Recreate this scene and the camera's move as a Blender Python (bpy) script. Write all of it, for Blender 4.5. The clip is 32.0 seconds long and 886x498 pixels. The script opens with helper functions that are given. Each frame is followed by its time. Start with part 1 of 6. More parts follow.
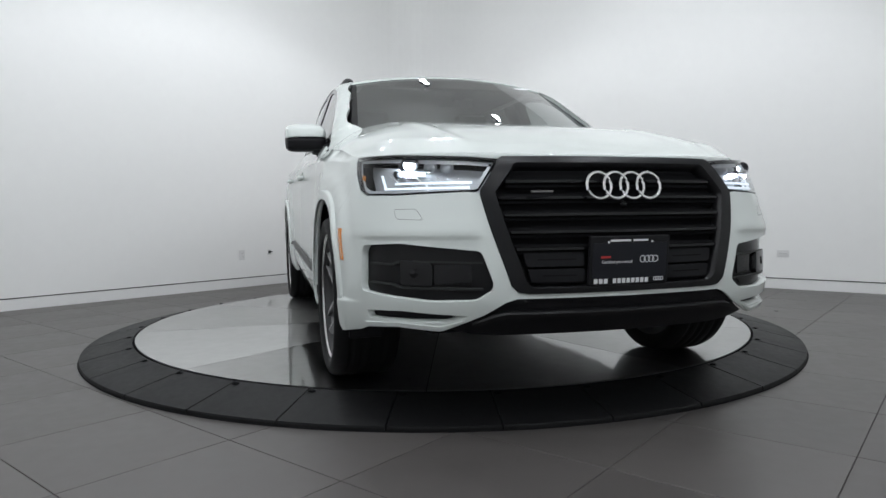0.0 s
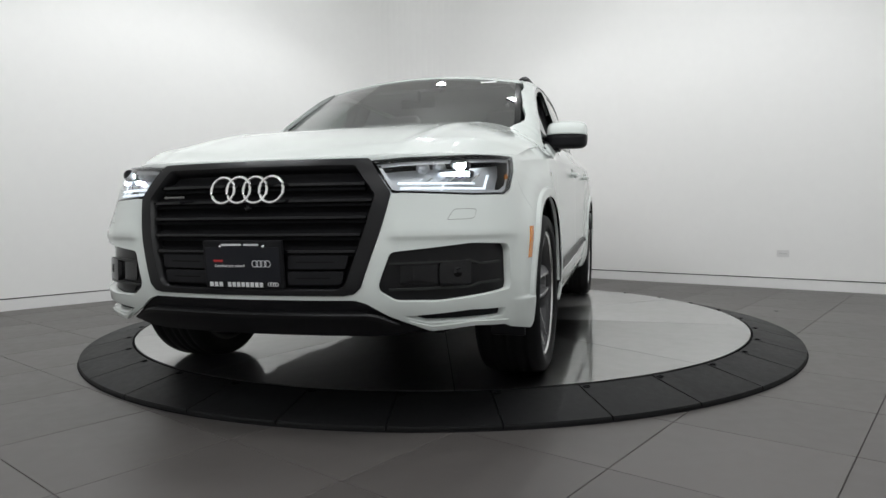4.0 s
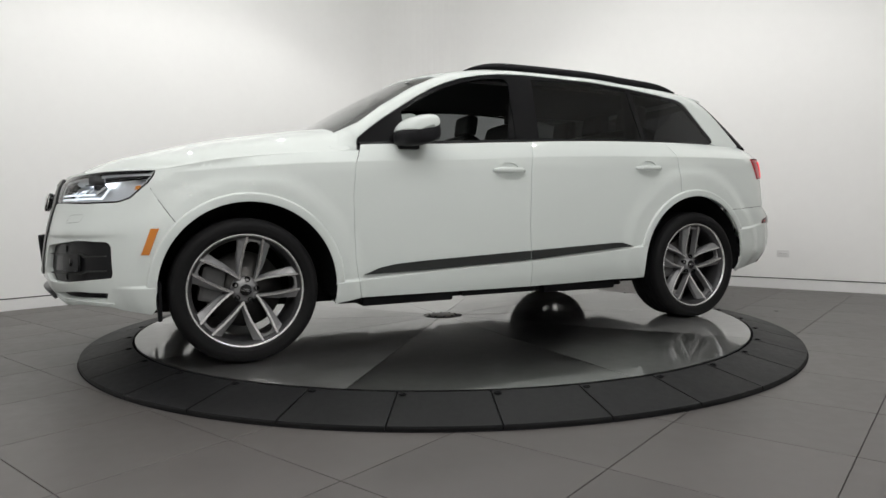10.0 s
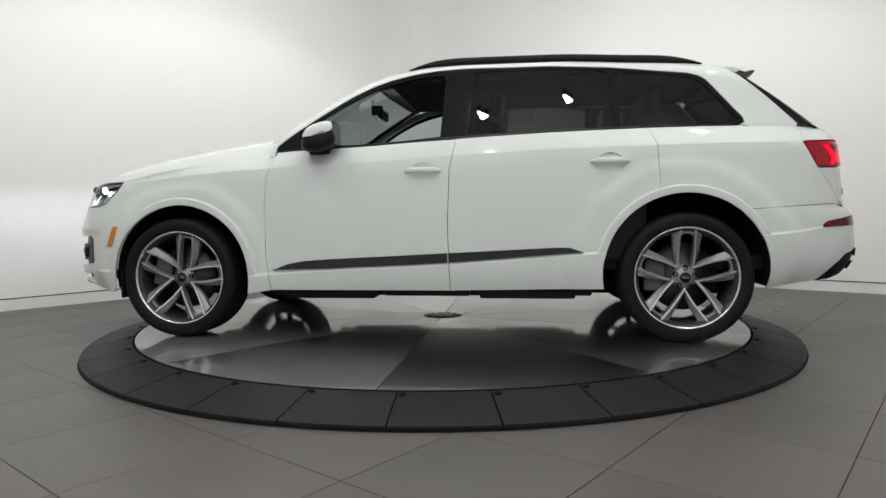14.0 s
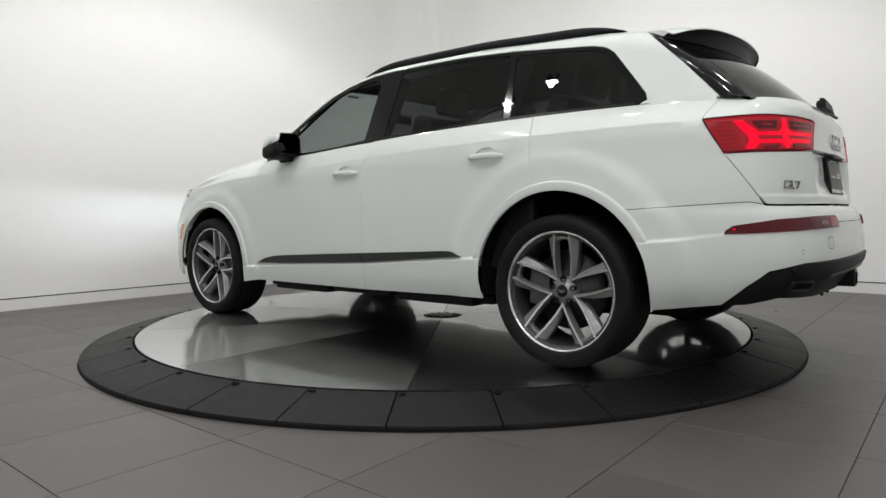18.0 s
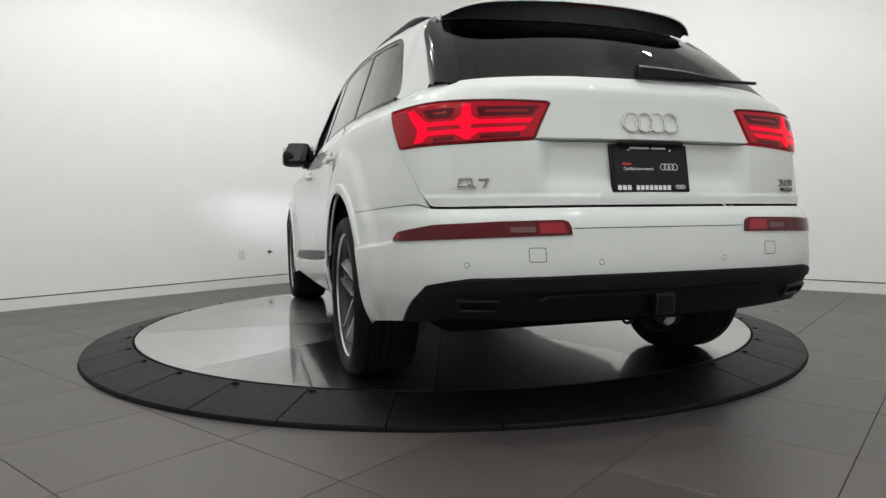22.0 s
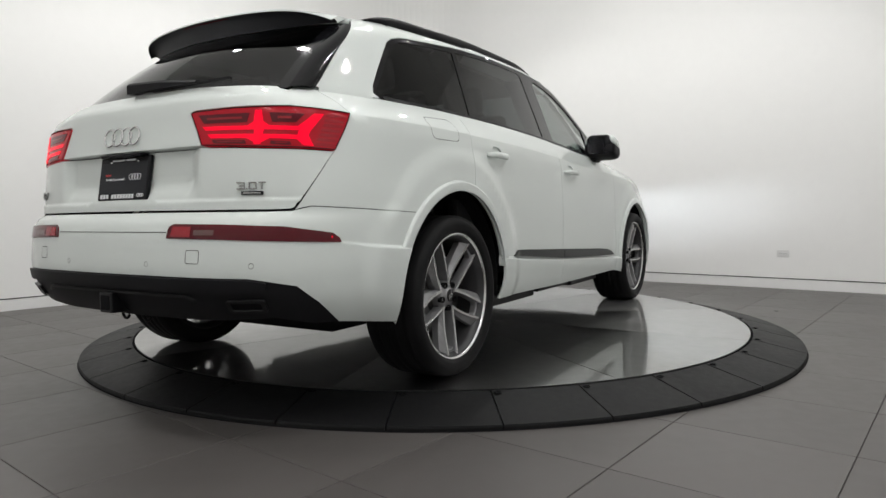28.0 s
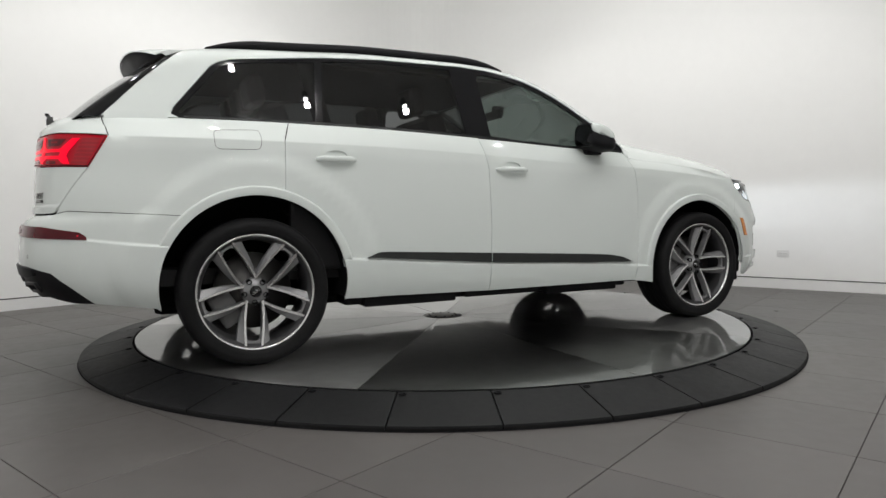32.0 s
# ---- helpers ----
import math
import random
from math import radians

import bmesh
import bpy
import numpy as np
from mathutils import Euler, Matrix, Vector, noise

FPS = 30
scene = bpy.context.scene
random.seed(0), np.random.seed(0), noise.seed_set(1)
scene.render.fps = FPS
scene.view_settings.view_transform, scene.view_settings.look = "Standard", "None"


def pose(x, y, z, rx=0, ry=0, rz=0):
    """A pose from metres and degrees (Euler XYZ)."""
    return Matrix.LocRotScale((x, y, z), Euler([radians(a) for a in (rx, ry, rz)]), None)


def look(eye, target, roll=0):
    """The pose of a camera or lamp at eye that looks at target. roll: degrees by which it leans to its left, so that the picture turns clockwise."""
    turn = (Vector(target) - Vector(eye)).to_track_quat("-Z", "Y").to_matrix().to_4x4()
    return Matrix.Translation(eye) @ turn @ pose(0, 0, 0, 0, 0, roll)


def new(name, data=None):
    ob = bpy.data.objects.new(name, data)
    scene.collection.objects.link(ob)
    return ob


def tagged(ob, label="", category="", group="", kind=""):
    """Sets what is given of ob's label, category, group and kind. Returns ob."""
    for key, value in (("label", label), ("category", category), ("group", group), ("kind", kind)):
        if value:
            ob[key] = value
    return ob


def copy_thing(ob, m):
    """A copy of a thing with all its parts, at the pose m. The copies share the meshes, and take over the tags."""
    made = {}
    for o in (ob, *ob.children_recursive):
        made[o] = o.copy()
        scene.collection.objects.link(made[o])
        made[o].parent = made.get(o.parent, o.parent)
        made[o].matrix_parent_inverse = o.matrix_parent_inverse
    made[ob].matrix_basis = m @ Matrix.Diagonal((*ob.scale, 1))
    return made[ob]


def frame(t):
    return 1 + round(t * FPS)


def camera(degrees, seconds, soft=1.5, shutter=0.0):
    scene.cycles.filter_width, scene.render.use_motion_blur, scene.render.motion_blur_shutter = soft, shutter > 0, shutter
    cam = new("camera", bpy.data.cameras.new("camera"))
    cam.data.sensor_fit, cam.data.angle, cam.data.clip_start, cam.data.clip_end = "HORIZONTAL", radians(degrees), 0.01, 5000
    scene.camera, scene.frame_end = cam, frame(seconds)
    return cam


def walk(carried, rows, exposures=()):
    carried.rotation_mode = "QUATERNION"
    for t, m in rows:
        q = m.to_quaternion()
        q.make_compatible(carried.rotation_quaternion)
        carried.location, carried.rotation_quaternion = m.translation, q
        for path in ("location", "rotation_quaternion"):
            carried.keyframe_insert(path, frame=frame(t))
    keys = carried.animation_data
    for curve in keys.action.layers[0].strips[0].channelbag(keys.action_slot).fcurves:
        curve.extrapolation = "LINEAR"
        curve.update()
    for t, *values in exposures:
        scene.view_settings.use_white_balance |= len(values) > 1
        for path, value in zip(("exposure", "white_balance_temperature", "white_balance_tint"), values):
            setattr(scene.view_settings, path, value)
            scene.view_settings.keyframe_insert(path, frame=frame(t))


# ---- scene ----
from mathutils.geometry import delaunay_2d_cdt

# ---- camera: a fixed tripod before the turntable ----
FLOOR = -0.08                      # the plate's top is z = 0
cam = camera(68.5, 32.0, soft=1.5)
STAND = pose(0, -4.708, 0.731, 90 - 3.02, 0.71, -0.139)
walk(cam, [(0.0, STAND), (32.0, STAND)],
     exposures=[(0.0, -0.08, 6050, 9), (1.0, -0.12, 6050, 9), (3.0, -0.08, 6050, 9), (4.2, -0.04, 6350, 9), (6.0, 0.0, 6500, 10), (27.0, 0.0, 6500, 10), (29.5, 0.0, 6500, 10), (32.0, -0.02, 6500, 10)])

# ---- light ----
world = bpy.data.worlds.new("world")
scene.world = world
world.use_nodes = True
world.node_tree.nodes["Background"].inputs[0].default_value = (0.9, 0.95, 1.0, 1)
world.node_tree.nodes["Background"].inputs[1].default_value = 0.02
CEIL = 4.4
# last five, behind the camera, are unseen: added to brighten car and near floor
LAMPS = [(0.82, -3.15), (2.12, -2.5), (2.8, -1.1), (-0.35, -3.2), (-1.95, -2.2), (-2.65, -1.9), (-2.35, 0.2), (-1.4, -0.55), (0.80, -0.15), (2.6, 0.1), (-1.5, 1.4), (1.1, 1.4), (-0.1, 2.15), (-1.9, -4.8), (-0.7, -5.9), (0.1, -4.4), (0.9, -5.9), (2.1, -4.8)]
LAMP_WATTS, SPREAD = 40.5, 180


# ---- material helpers ----
def mat(name, color, rough=0.5, metal=0.0, coat=0.0, emit=None, power=0.0, vary=0.0, scale=8.0, bump=0.0, bscale=60.0, spec=0.5, trans=0.0, ior=1.45, rand=0.0, rvary=0.0):
    m = bpy.data.materials.new(name)
    m.use_nodes = True
    nt = m.node_tree
    b = nt.nodes["Principled BSDF"]
    b.inputs["Base Color"].default_value = (*color, 1)
    b.inputs["Roughness"].default_value = rough
    b.inputs["Metallic"].default_value = metal
    b.inputs["Coat Weight"].default_value = coat
    b.inputs["Coat Roughness"].default_value = 0.03
    b.inputs["Specular IOR Level"].default_value = spec
    b.inputs["Transmission Weight"].default_value = trans
    b.inputs["IOR"].default_value = ior
    if emit:
        b.inputs["Emission Color"].default_value = (*emit, 1)
        b.inputs["Emission Strength"].default_value = power
    co = nt.nodes.new("ShaderNodeTexCoord")
    if vary or rvary:
        big, fine = (nt.nodes.new("ShaderNodeTexNoise") for _ in range(2))
        for n, s in ((big, scale), (fine, scale * 9)):
            n.inputs["Scale"].default_value = s
            n.inputs["Detail"].default_value = 4
            nt.links.new(co.outputs["Object"], n.inputs["Vector"])
        add = nt.nodes.new("ShaderNodeMath")
        add.operation = "ADD"
        nt.links.new(big.outputs["Fac"], add.inputs[0])
        nt.links.new(fine.outputs["Fac"], add.inputs[1])
    if vary or rand:
        val = None
        if vary:
            rng = nt.nodes.new("ShaderNodeMapRange")
            rng.inputs[1].default_value, rng.inputs[2].default_value = 0.6, 1.4
            rng.inputs[3].default_value, rng.inputs[4].default_value = 1 - vary, 1 + vary
            nt.links.new(add.outputs[0], rng.inputs[0])
            val = rng.outputs[0]
        if rand:
            info = nt.nodes.new("ShaderNodeObjectInfo")
            rr = nt.nodes.new("ShaderNodeMapRange")
            rr.inputs[3].default_value, rr.inputs[4].default_value = 1 - rand, 1 + rand
            nt.links.new(info.outputs["Random"], rr.inputs[0])
            if val is None:
                val = rr.outputs[0]
            else:
                mu = nt.nodes.new("ShaderNodeMath")
                mu.operation = "MULTIPLY"
                nt.links.new(val, mu.inputs[0])
                nt.links.new(rr.outputs[0], mu.inputs[1])
                val = mu.outputs[0]
        vm = nt.nodes.new("ShaderNodeVectorMath")
        vm.operation = "SCALE"
        vm.inputs[0].default_value = color
        nt.links.new(val, vm.inputs["Scale"])
        nt.links.new(vm.outputs[0], b.inputs["Base Color"])
    if rvary:
        rg = nt.nodes.new("ShaderNodeMapRange")
        rg.inputs[1].default_value, rg.inputs[2].default_value = 0.6, 1.4
        rg.inputs[3].default_value, rg.inputs[4].default_value = rough - rvary, rough + rvary
        nt.links.new(add.outputs[0], rg.inputs[0])
        nt.links.new(rg.outputs[0], b.inputs["Roughness"])
    if bump:
        n = nt.nodes.new("ShaderNodeTexNoise")
        n.inputs["Scale"].default_value = bscale
        n.inputs["Detail"].default_value = 5
        bp = nt.nodes.new("ShaderNodeBump")
        bp.inputs["Strength"].default_value = bump
        bp.inputs["Distance"].default_value = 0.004
        nt.links.new(co.outputs["Object"], n.inputs["Vector"])
        nt.links.new(n.outputs["Fac"], bp.inputs["Height"])
        nt.links.new(bp.outputs["Normal"], b.inputs["Normal"])
    return m


def glass_mat(name, tint, f0, rough=0.0, slant=5.0):
    """A thin tinted pane: part of the light goes straight through, the rest is mirrored, more so at a slant."""
    m = bpy.data.materials.new(name)
    m.use_nodes = True
    nt = m.node_tree
    nt.nodes.remove(nt.nodes["Principled BSDF"])
    tr, gl = nt.nodes.new("ShaderNodeBsdfTransparent"), nt.nodes.new("ShaderNodeBsdfGlossy")
    mx, lw, pw, ma = nt.nodes.new("ShaderNodeMixShader"), nt.nodes.new("ShaderNodeLayerWeight"), nt.nodes.new("ShaderNodeMath"), nt.nodes.new("ShaderNodeMath")
    tr.inputs["Color"].default_value = (*tint, 1)
    gl.inputs["Roughness"].default_value = rough
    gl.inputs["Color"].default_value = (1, 1, 1, 1)
    lw.inputs["Blend"].default_value = 0.5
    pw.operation = "POWER"
    pw.inputs[1].default_value = slant
    ma.operation = "MULTIPLY_ADD"
    ma.inputs[1].default_value, ma.inputs[2].default_value = 1 - f0, f0
    nt.links.new(lw.outputs["Facing"], pw.inputs[0])
    nt.links.new(pw.outputs[0], ma.inputs[0])
    nt.links.new(ma.outputs[0], mx.inputs[0])
    nt.links.new(tr.outputs[0], mx.inputs[1])
    nt.links.new(gl.outputs[0], mx.inputs[2])
    nt.links.new(mx.outputs[0], nt.nodes["Material Output"].inputs["Surface"])
    return m


WALL = mat("wall_paint", (0.86, 0.86, 0.845), 0.75, vary=0.012, scale=1.2, bump=0.02, bscale=90)
BACKWALL = mat("white_wall_paint", (0.82, 0.82, 0.81), 0.8, vary=0.05, scale=1.2)
CEILING = mat("ceiling_paint", (0.80, 0.80, 0.79), 0.8, vary=0.02, scale=1.0)
BASE = mat("baseboard_paint", (0.80, 0.80, 0.79), 0.5, vary=0.02, scale=3)
TILE = mat("porcelain_tile", (0.090, 0.083, 0.079), 0.40, vary=0.10, scale=1.6, bump=0.05, bscale=120, rand=0.07, rvary=0.06)
GROUT = mat("grout", (0.05, 0.045, 0.042), 0.9, vary=0.2, scale=30)
RUBBER = mat("ring_rubber", (0.0095, 0.0097, 0.0102), 0.5, spec=0.18, vary=0.30, scale=3.5, bump=0.10, bscale=160, rand=0.12, rvary=0.08)
DARK = mat("dark_gap", (0.011, 0.011, 0.012), 0.9, spec=0.05)
PAINT = mat("white_car_paint", (0.664, 0.706, 0.682), 0.60, coat=1.0, spec=0.12)
GLOSS = mat("piano_black", (0.005, 0.005, 0.006), 0.07, spec=0.36)
BLACK = mat("black_plastic", (0.012, 0.012, 0.0135), 0.45, spec=0.14, vary=0.12, scale=20, bump=0.03, bscale=400)
SATIN = mat("satin_black_trim", (0.008, 0.008, 0.009), 0.30, spec=0.27)
SPOILER = mat("spoiler_plastic", (0.026, 0.027, 0.030), 0.5, spec=0.35, vary=0.1, scale=15)
MOLD = mat("dark_grey_trim", (0.030, 0.032, 0.031), 0.38, spec=0.25, vary=0.08, scale=20)
LINER = mat("wheel_liner", (0.010, 0.010, 0.0105), 0.9, spec=0.1, vary=0.3, scale=20)
TYRE = mat("tyre_rubber", (0.0105, 0.0105, 0.011), 0.6, spec=0.16, vary=0.2, scale=15, bump=0.04, bscale=150)
RIMGREY = mat("rim_grey", (0.27, 0.27, 0.275), 0.38, metal=0.45, vary=0.06, scale=20)
RIMCUT = mat("rim_machined", (0.72, 0.72, 0.72), 0.25, metal=1.0)
MIRROR = mat("tinted_mirror", (0.10, 0.10, 0.11), 0.03, metal=1.0)
BADGE = mat("grey_chrome", (0.36, 0.36, 0.35), 0.22, metal=1.0)
CHROME = mat("chrome", (0.82, 0.82, 0.82), 0.10, metal=1.0)
RIMDARK = mat("rim_barrel", (0.05, 0.05, 0.052), 0.4, metal=0.4, vary=0.1, scale=20)
DISC = mat("worn_disc", (0.085, 0.083, 0.08), 0.45, metal=1.0, vary=0.15, scale=30)
STEEL = mat("brake_steel", (0.20, 0.195, 0.19), 0.38, metal=1.0, vary=0.1, scale=30)
CALIPER = mat("caliper_grey", (0.12, 0.12, 0.12), 0.5)
AMBER = mat("amber_lens", (0.62, 0.20, 0.012), 0.15, coat=0.6)
REDLENS = mat("red_lens", (0.20, 0.004, 0.010), 0.15, spec=0.25, coat=0.15, emit=(1.0, 0.006, 0.03), power=0.16)
CLEARLENS = mat("reverse_lens", (0.13, 0.06, 0.06), 0.2, coat=0.2)
REDDARK = mat("dark_red_lens", (0.085, 0.003, 0.008), 0.15, spec=0.25, coat=0.2)
REDGLOW = mat("lit_tail_light", (0.30, 0.0, 0.01), 0.2, spec=0.1, emit=(1.0, 0.004, 0.03), power=0.85)
REDMILD = mat("dim_tail_light", (0.22, 0.002, 0.01), 0.2, coat=0.3, emit=(1.0, 0.006, 0.03), power=0.05)
LED = mat("lit_led", (0.9, 0.95, 1.0), 0.3, emit=(0.85, 0.93, 1.0), power=0.75)
BEAM = mat("headlight_emitter", (1, 1, 1), 0.3, emit=(0.86, 0.93, 1.0), power=7000.0)
GLARE = mat("lit_reflector", (1, 1, 1), 0.3, emit=(0.85, 0.93, 1.0), power=50.0)
HLCASE = mat("headlight_housing", (0.52, 0.53, 0.55), 0.3, metal=0.25)
WINDSHIELD = glass_mat("windshield_glass", (0.30, 0.34, 0.33), 0.11, 0.0, 3.2)
FRONTGLASS = glass_mat("front_side_glass", (0.45, 0.50, 0.48), 0.06)
PRIVACY = glass_mat("privacy_glass", (0.15, 0.158, 0.16), 0.04)
REARGLASS = glass_mat("rear_privacy_glass", (0.060, 0.063, 0.068), 0.06, 0.01, 7.0)
LENS = glass_mat("clear_lens", (0.93, 0.95, 0.96), 0.03)
CABIN = mat("black_cabin_trim", (0.012, 0.012, 0.013), 0.6, vary=0.1, scale=15, bump=0.05, bscale=200)
LEATHER = mat("black_leather", (0.018, 0.017, 0.017), 0.42, vary=0.1, scale=20, bump=0.08, bscale=220)
HEADLINER = mat("grey_headliner", (0.05, 0.05, 0.05), 0.9)
WHITEINK = mat("white_print", (0.75, 0.76, 0.77), 0.5)
REDINK = mat("red_print", (0.45, 0.03, 0.03), 0.5)
PLATEBLACK = mat("plate_black", (0.012, 0.013, 0.017), 0.35, spec=0.25, vary=0.05, scale=20)
OUTLET = mat("outlet_white", (0.72, 0.72, 0.71), 0.35)
LAMPBODY = mat("lamp_housing", (0.06, 0.06, 0.062), 0.45, vary=0.05, scale=20)
LAMPGLOW = mat("downlight_lens", (1, 1, 1), 0.4, emit=(1.0, 0.985, 0.96), power=60.0)


def steel_plate():
    """Brushed sheet: fine scratches across each sector, cloudy wear, per-sector tint."""
    m = mat("brushed_plate", (0.29, 0.29, 0.286), 0.34, metal=1.0, coat=1.0, vary=0.18, scale=1.4, rand=0.20, rvary=0.02)
    nt = m.node_tree
    b = nt.nodes["Principled BSDF"]
    b.inputs["Coat Roughness"].default_value = 0.06
    b.inputs["Anisotropic"].default_value = 0.85
    across, comb = nt.nodes.new("ShaderNodeVectorTransform"), nt.nodes.new("ShaderNodeCombineXYZ")
    across.vector_type, across.convert_from, across.convert_to = "VECTOR", "OBJECT", "WORLD"
    comb.inputs[1].default_value = 1.0
    nt.links.new(comb.outputs[0], across.inputs[0])
    nt.links.new(across.outputs[0], b.inputs["Tangent"])
    return m


PLATE = steel_plate()


# ---- mesh helpers ----
def link(name, me, material, parent=None, label="", smooth=False):
    ob = new(name, me)
    if material is not None and not me.materials:
        me.materials.append(material)
    if smooth:
        me.polygons.foreach_set("use_smooth", [True] * len(me.polygons))
    if parent is not None:
        ob.parent = parent
    if label:
        ob["label"] = label
    return ob


def part(name, bm, material, parent=None, label="", smooth=False):
    me = bpy.data.meshes.new(name)
    bm.normal_update()
    bm.to_mesh(me)
    bm.free()
    return link(name, me, material, parent, label, smooth)


def raw(name, verts, faces, material, parent=None, label="", smooth=False):
    me = bpy.data.meshes.new(name)
    me.from_pydata([tuple(v) for v in verts], [], [tuple(f) for f in faces])
    me.update()
    return link(name, me, material, parent, label, smooth)


def box(lo, hi, bevel=0.0, seg=2, m=None):
    bm = bmesh.new()
    bmesh.ops.create_cube(bm, size=1)
    c, s = [(a + b) / 2 for a, b in zip(lo, hi)], [b - a for a, b in zip(lo, hi)]
    for v in bm.verts:
        v.co = Vector((c[i] + v.co[i] * s[i] for i in range(3)))
    if bevel:
        bmesh.ops.bevel(bm, geom=bm.edges[:], offset=bevel, segments=seg, affect="EDGES", profile=0.6)
    if m is not None:
        bm.transform(m)
    return bm


def prism(outline, depth, bevel=0.0, m=None, seg=2):
    """A slab: outline in its xy plane, thickness along z from 0 to depth."""
    bm = bmesh.new()
    vs = [bm.verts.new((x, y, 0)) for x, y in outline]
    f = bm.faces.new(vs)
    r = bmesh.ops.extrude_face_region(bm, geom=[f])
    for v in r["geom"]:
        if isinstance(v, bmesh.types.BMVert):
            v.co.z = depth
    bmesh.ops.recalc_face_normals(bm, faces=bm.faces[:])
    if bevel:
        bmesh.ops.bevel(bm, geom=bm.edges[:], offset=bevel, segments=seg, affect="EDGES", profile=0.6)
    if m is not None:
        bm.transform(m)
    return bm


def lathe(profile, n=48, axis="z"):
    """A surface of revolution of (radius, height) pairs."""
    verts, faces = [], []
    for i in range(n):
        a = 2 * math.pi * i / n
        for r, h in profile:
            verts.append((r * math.cos(a), r * math.sin(a), h) if axis == "z" else (r * math.cos(a), h, r * math.sin(a)))
    k = len(profile)
    for i in range(n):
        j = (i + 1) % n
        for p in range(k - 1):
            faces.append((i * k + p, j * k + p, j * k + p + 1, i * k + p + 1) if axis == "z" else (i * k + p, i * k + p + 1, j * k + p + 1, j * k + p))
    return verts, faces


def tube(points, radius, n=10, closed=False):
    """A round bar along points."""
    pts = [Vector(p) for p in points]
    verts, faces, k = [], [], len(pts)
    for i, p in enumerate(pts):
        a = pts[(i - 1) % k] if (closed or i) else p
        b = pts[(i + 1) % k] if (closed or i < k - 1) else p
        d = (b - a).normalized()
        u = d.orthogonal() if abs(d.z) > 0.95 else d.cross(Vector((0, 0, 1)))
        u.normalize()
        w = d.cross(u)
        for j in range(n):
            t = 2 * math.pi * j / n
            verts.append(p + radius * (math.cos(t) * u + math.sin(t) * w))
    for i in range(k if closed else k - 1):
        for j in range(n):
            a, b = i * n + j, i * n + (j + 1) % n
            c, d = ((i + 1) % k) * n + (j + 1) % n, ((i + 1) % k) * n + j
            faces.append((a, b, c, d))
    if not closed:
        faces += [tuple(range(n))[::-1], tuple(range((k - 1) * n, k * n))]
    return verts, faces


def smooth_curve(pairs):
    """A monotone cubic through (x, y) pairs."""
    x, y = (np.array(c, float) for c in zip(*sorted(pairs)))
    h, d = np.diff(x), np.diff(y) / np.diff(x)
    m = np.zeros_like(y)
    m[0], m[-1] = d[0], d[-1]
    for i in range(1, len(x) - 1):
        if d[i - 1] * d[i] > 0:
            w1, w2 = 2 * h[i] + h[i - 1], h[i] + 2 * h[i - 1]
            m[i] = (w1 + w2) / (w1 / d[i - 1] + w2 / d[i])

    def f(q):
        q = np.clip(q, x[0], x[-1])
        i = np.clip(np.searchsorted(x, q) - 1, 0, len(x) - 2)
        t = (q - x[i]) / h[i]
        return (y[i] * (1 + 2 * t) * (1 - t) ** 2 + m[i] * h[i] * t * (1 - t) ** 2 + y[i + 1] * t * t * (3 - 2 * t) + m[i + 1] * h[i] * t * t * (t - 1))
    return f


# ---- the room ----
def in_frame(origin, degrees, lo, hi, bevel=0.0):
    """A box laid along a direction on the plan: x along it, y to its left."""
    return box(lo, hi, bevel, 1, Matrix.Translation((*origin, 0)) @ Matrix.Rotation(radians(degrees), 4, "Z"))


CORNER = (-0.28, 5.07)              # where the two tall walls would meet
LEFT_DEG, RIGHT_DEG = 228.0, -38.8
ROUND = 0.9                        # the corner is coved


def coved_walls():
    """Two tall walls joined by a cove, as one shell with thickness; a dark reveal runs above the flush skirting."""
    c = Vector(CORNER)
    dl = Vector((math.cos(radians(LEFT_DEG)), math.sin(radians(LEFT_DEG))))
    dr = Vector((math.cos(radians(RIGHT_DEG)), math.sin(radians(RIGHT_DEG))))
    inner = [c + dl * 9.2]
    for i in range(17):
        t = i / 16
        inner.append(c + dl * ROUND * (1 - t) ** 2 + dr * ROUND * t ** 2)
    inner.append(c + dr * 9.2)
    def band(name, lo, hi, back, material, label):
        verts, faces, n = [], [], len(inner)
        for i, q in enumerate(inner):
            a, b = inner[max(i - 1, 0)], inner[min(i + 1, n - 1)]
            d = (b - a).normalized()
            out = Vector((-d.y, d.x))
            for o in (back, 0.25):
                for z in (lo, hi):
                    verts.append((q.x + out.x * o, q.y + out.y * o, z))
        for i in range(n - 1):
            a, b = 4 * i, 4 * i + 4
            faces += [(a, a + 1, b + 1, b), (a + 1, a + 3, b + 3, b + 1), (a + 3, a + 2, b + 2, b + 3), (a + 2, a, b, b + 2)]
        faces += [(0, 2, 3, 1), (4 * n - 4, 4 * n - 3, 4 * n - 1, 4 * n - 2)]
        ob = raw(name, verts, faces, material, None, "", False)
        for p in ob.data.polygons:
            p.use_smooth = False
        tagged(ob, label, "wall" if name != "baseboard" else "baseboard", kind="structure")
    band("wall_north", FLOOR + 0.112, CEIL, 0.0, WALL, "plain white painted studio wall with a coved corner")
    band("trim", FLOOR + 0.10, FLOOR + 0.112, 0.03, DARK, "narrow dark reveal above the skirting")
    band("baseboard", FLOOR - 0.02, FLOOR + 0.10, 0.0, BASE, "flush white painted skirting along the wall")


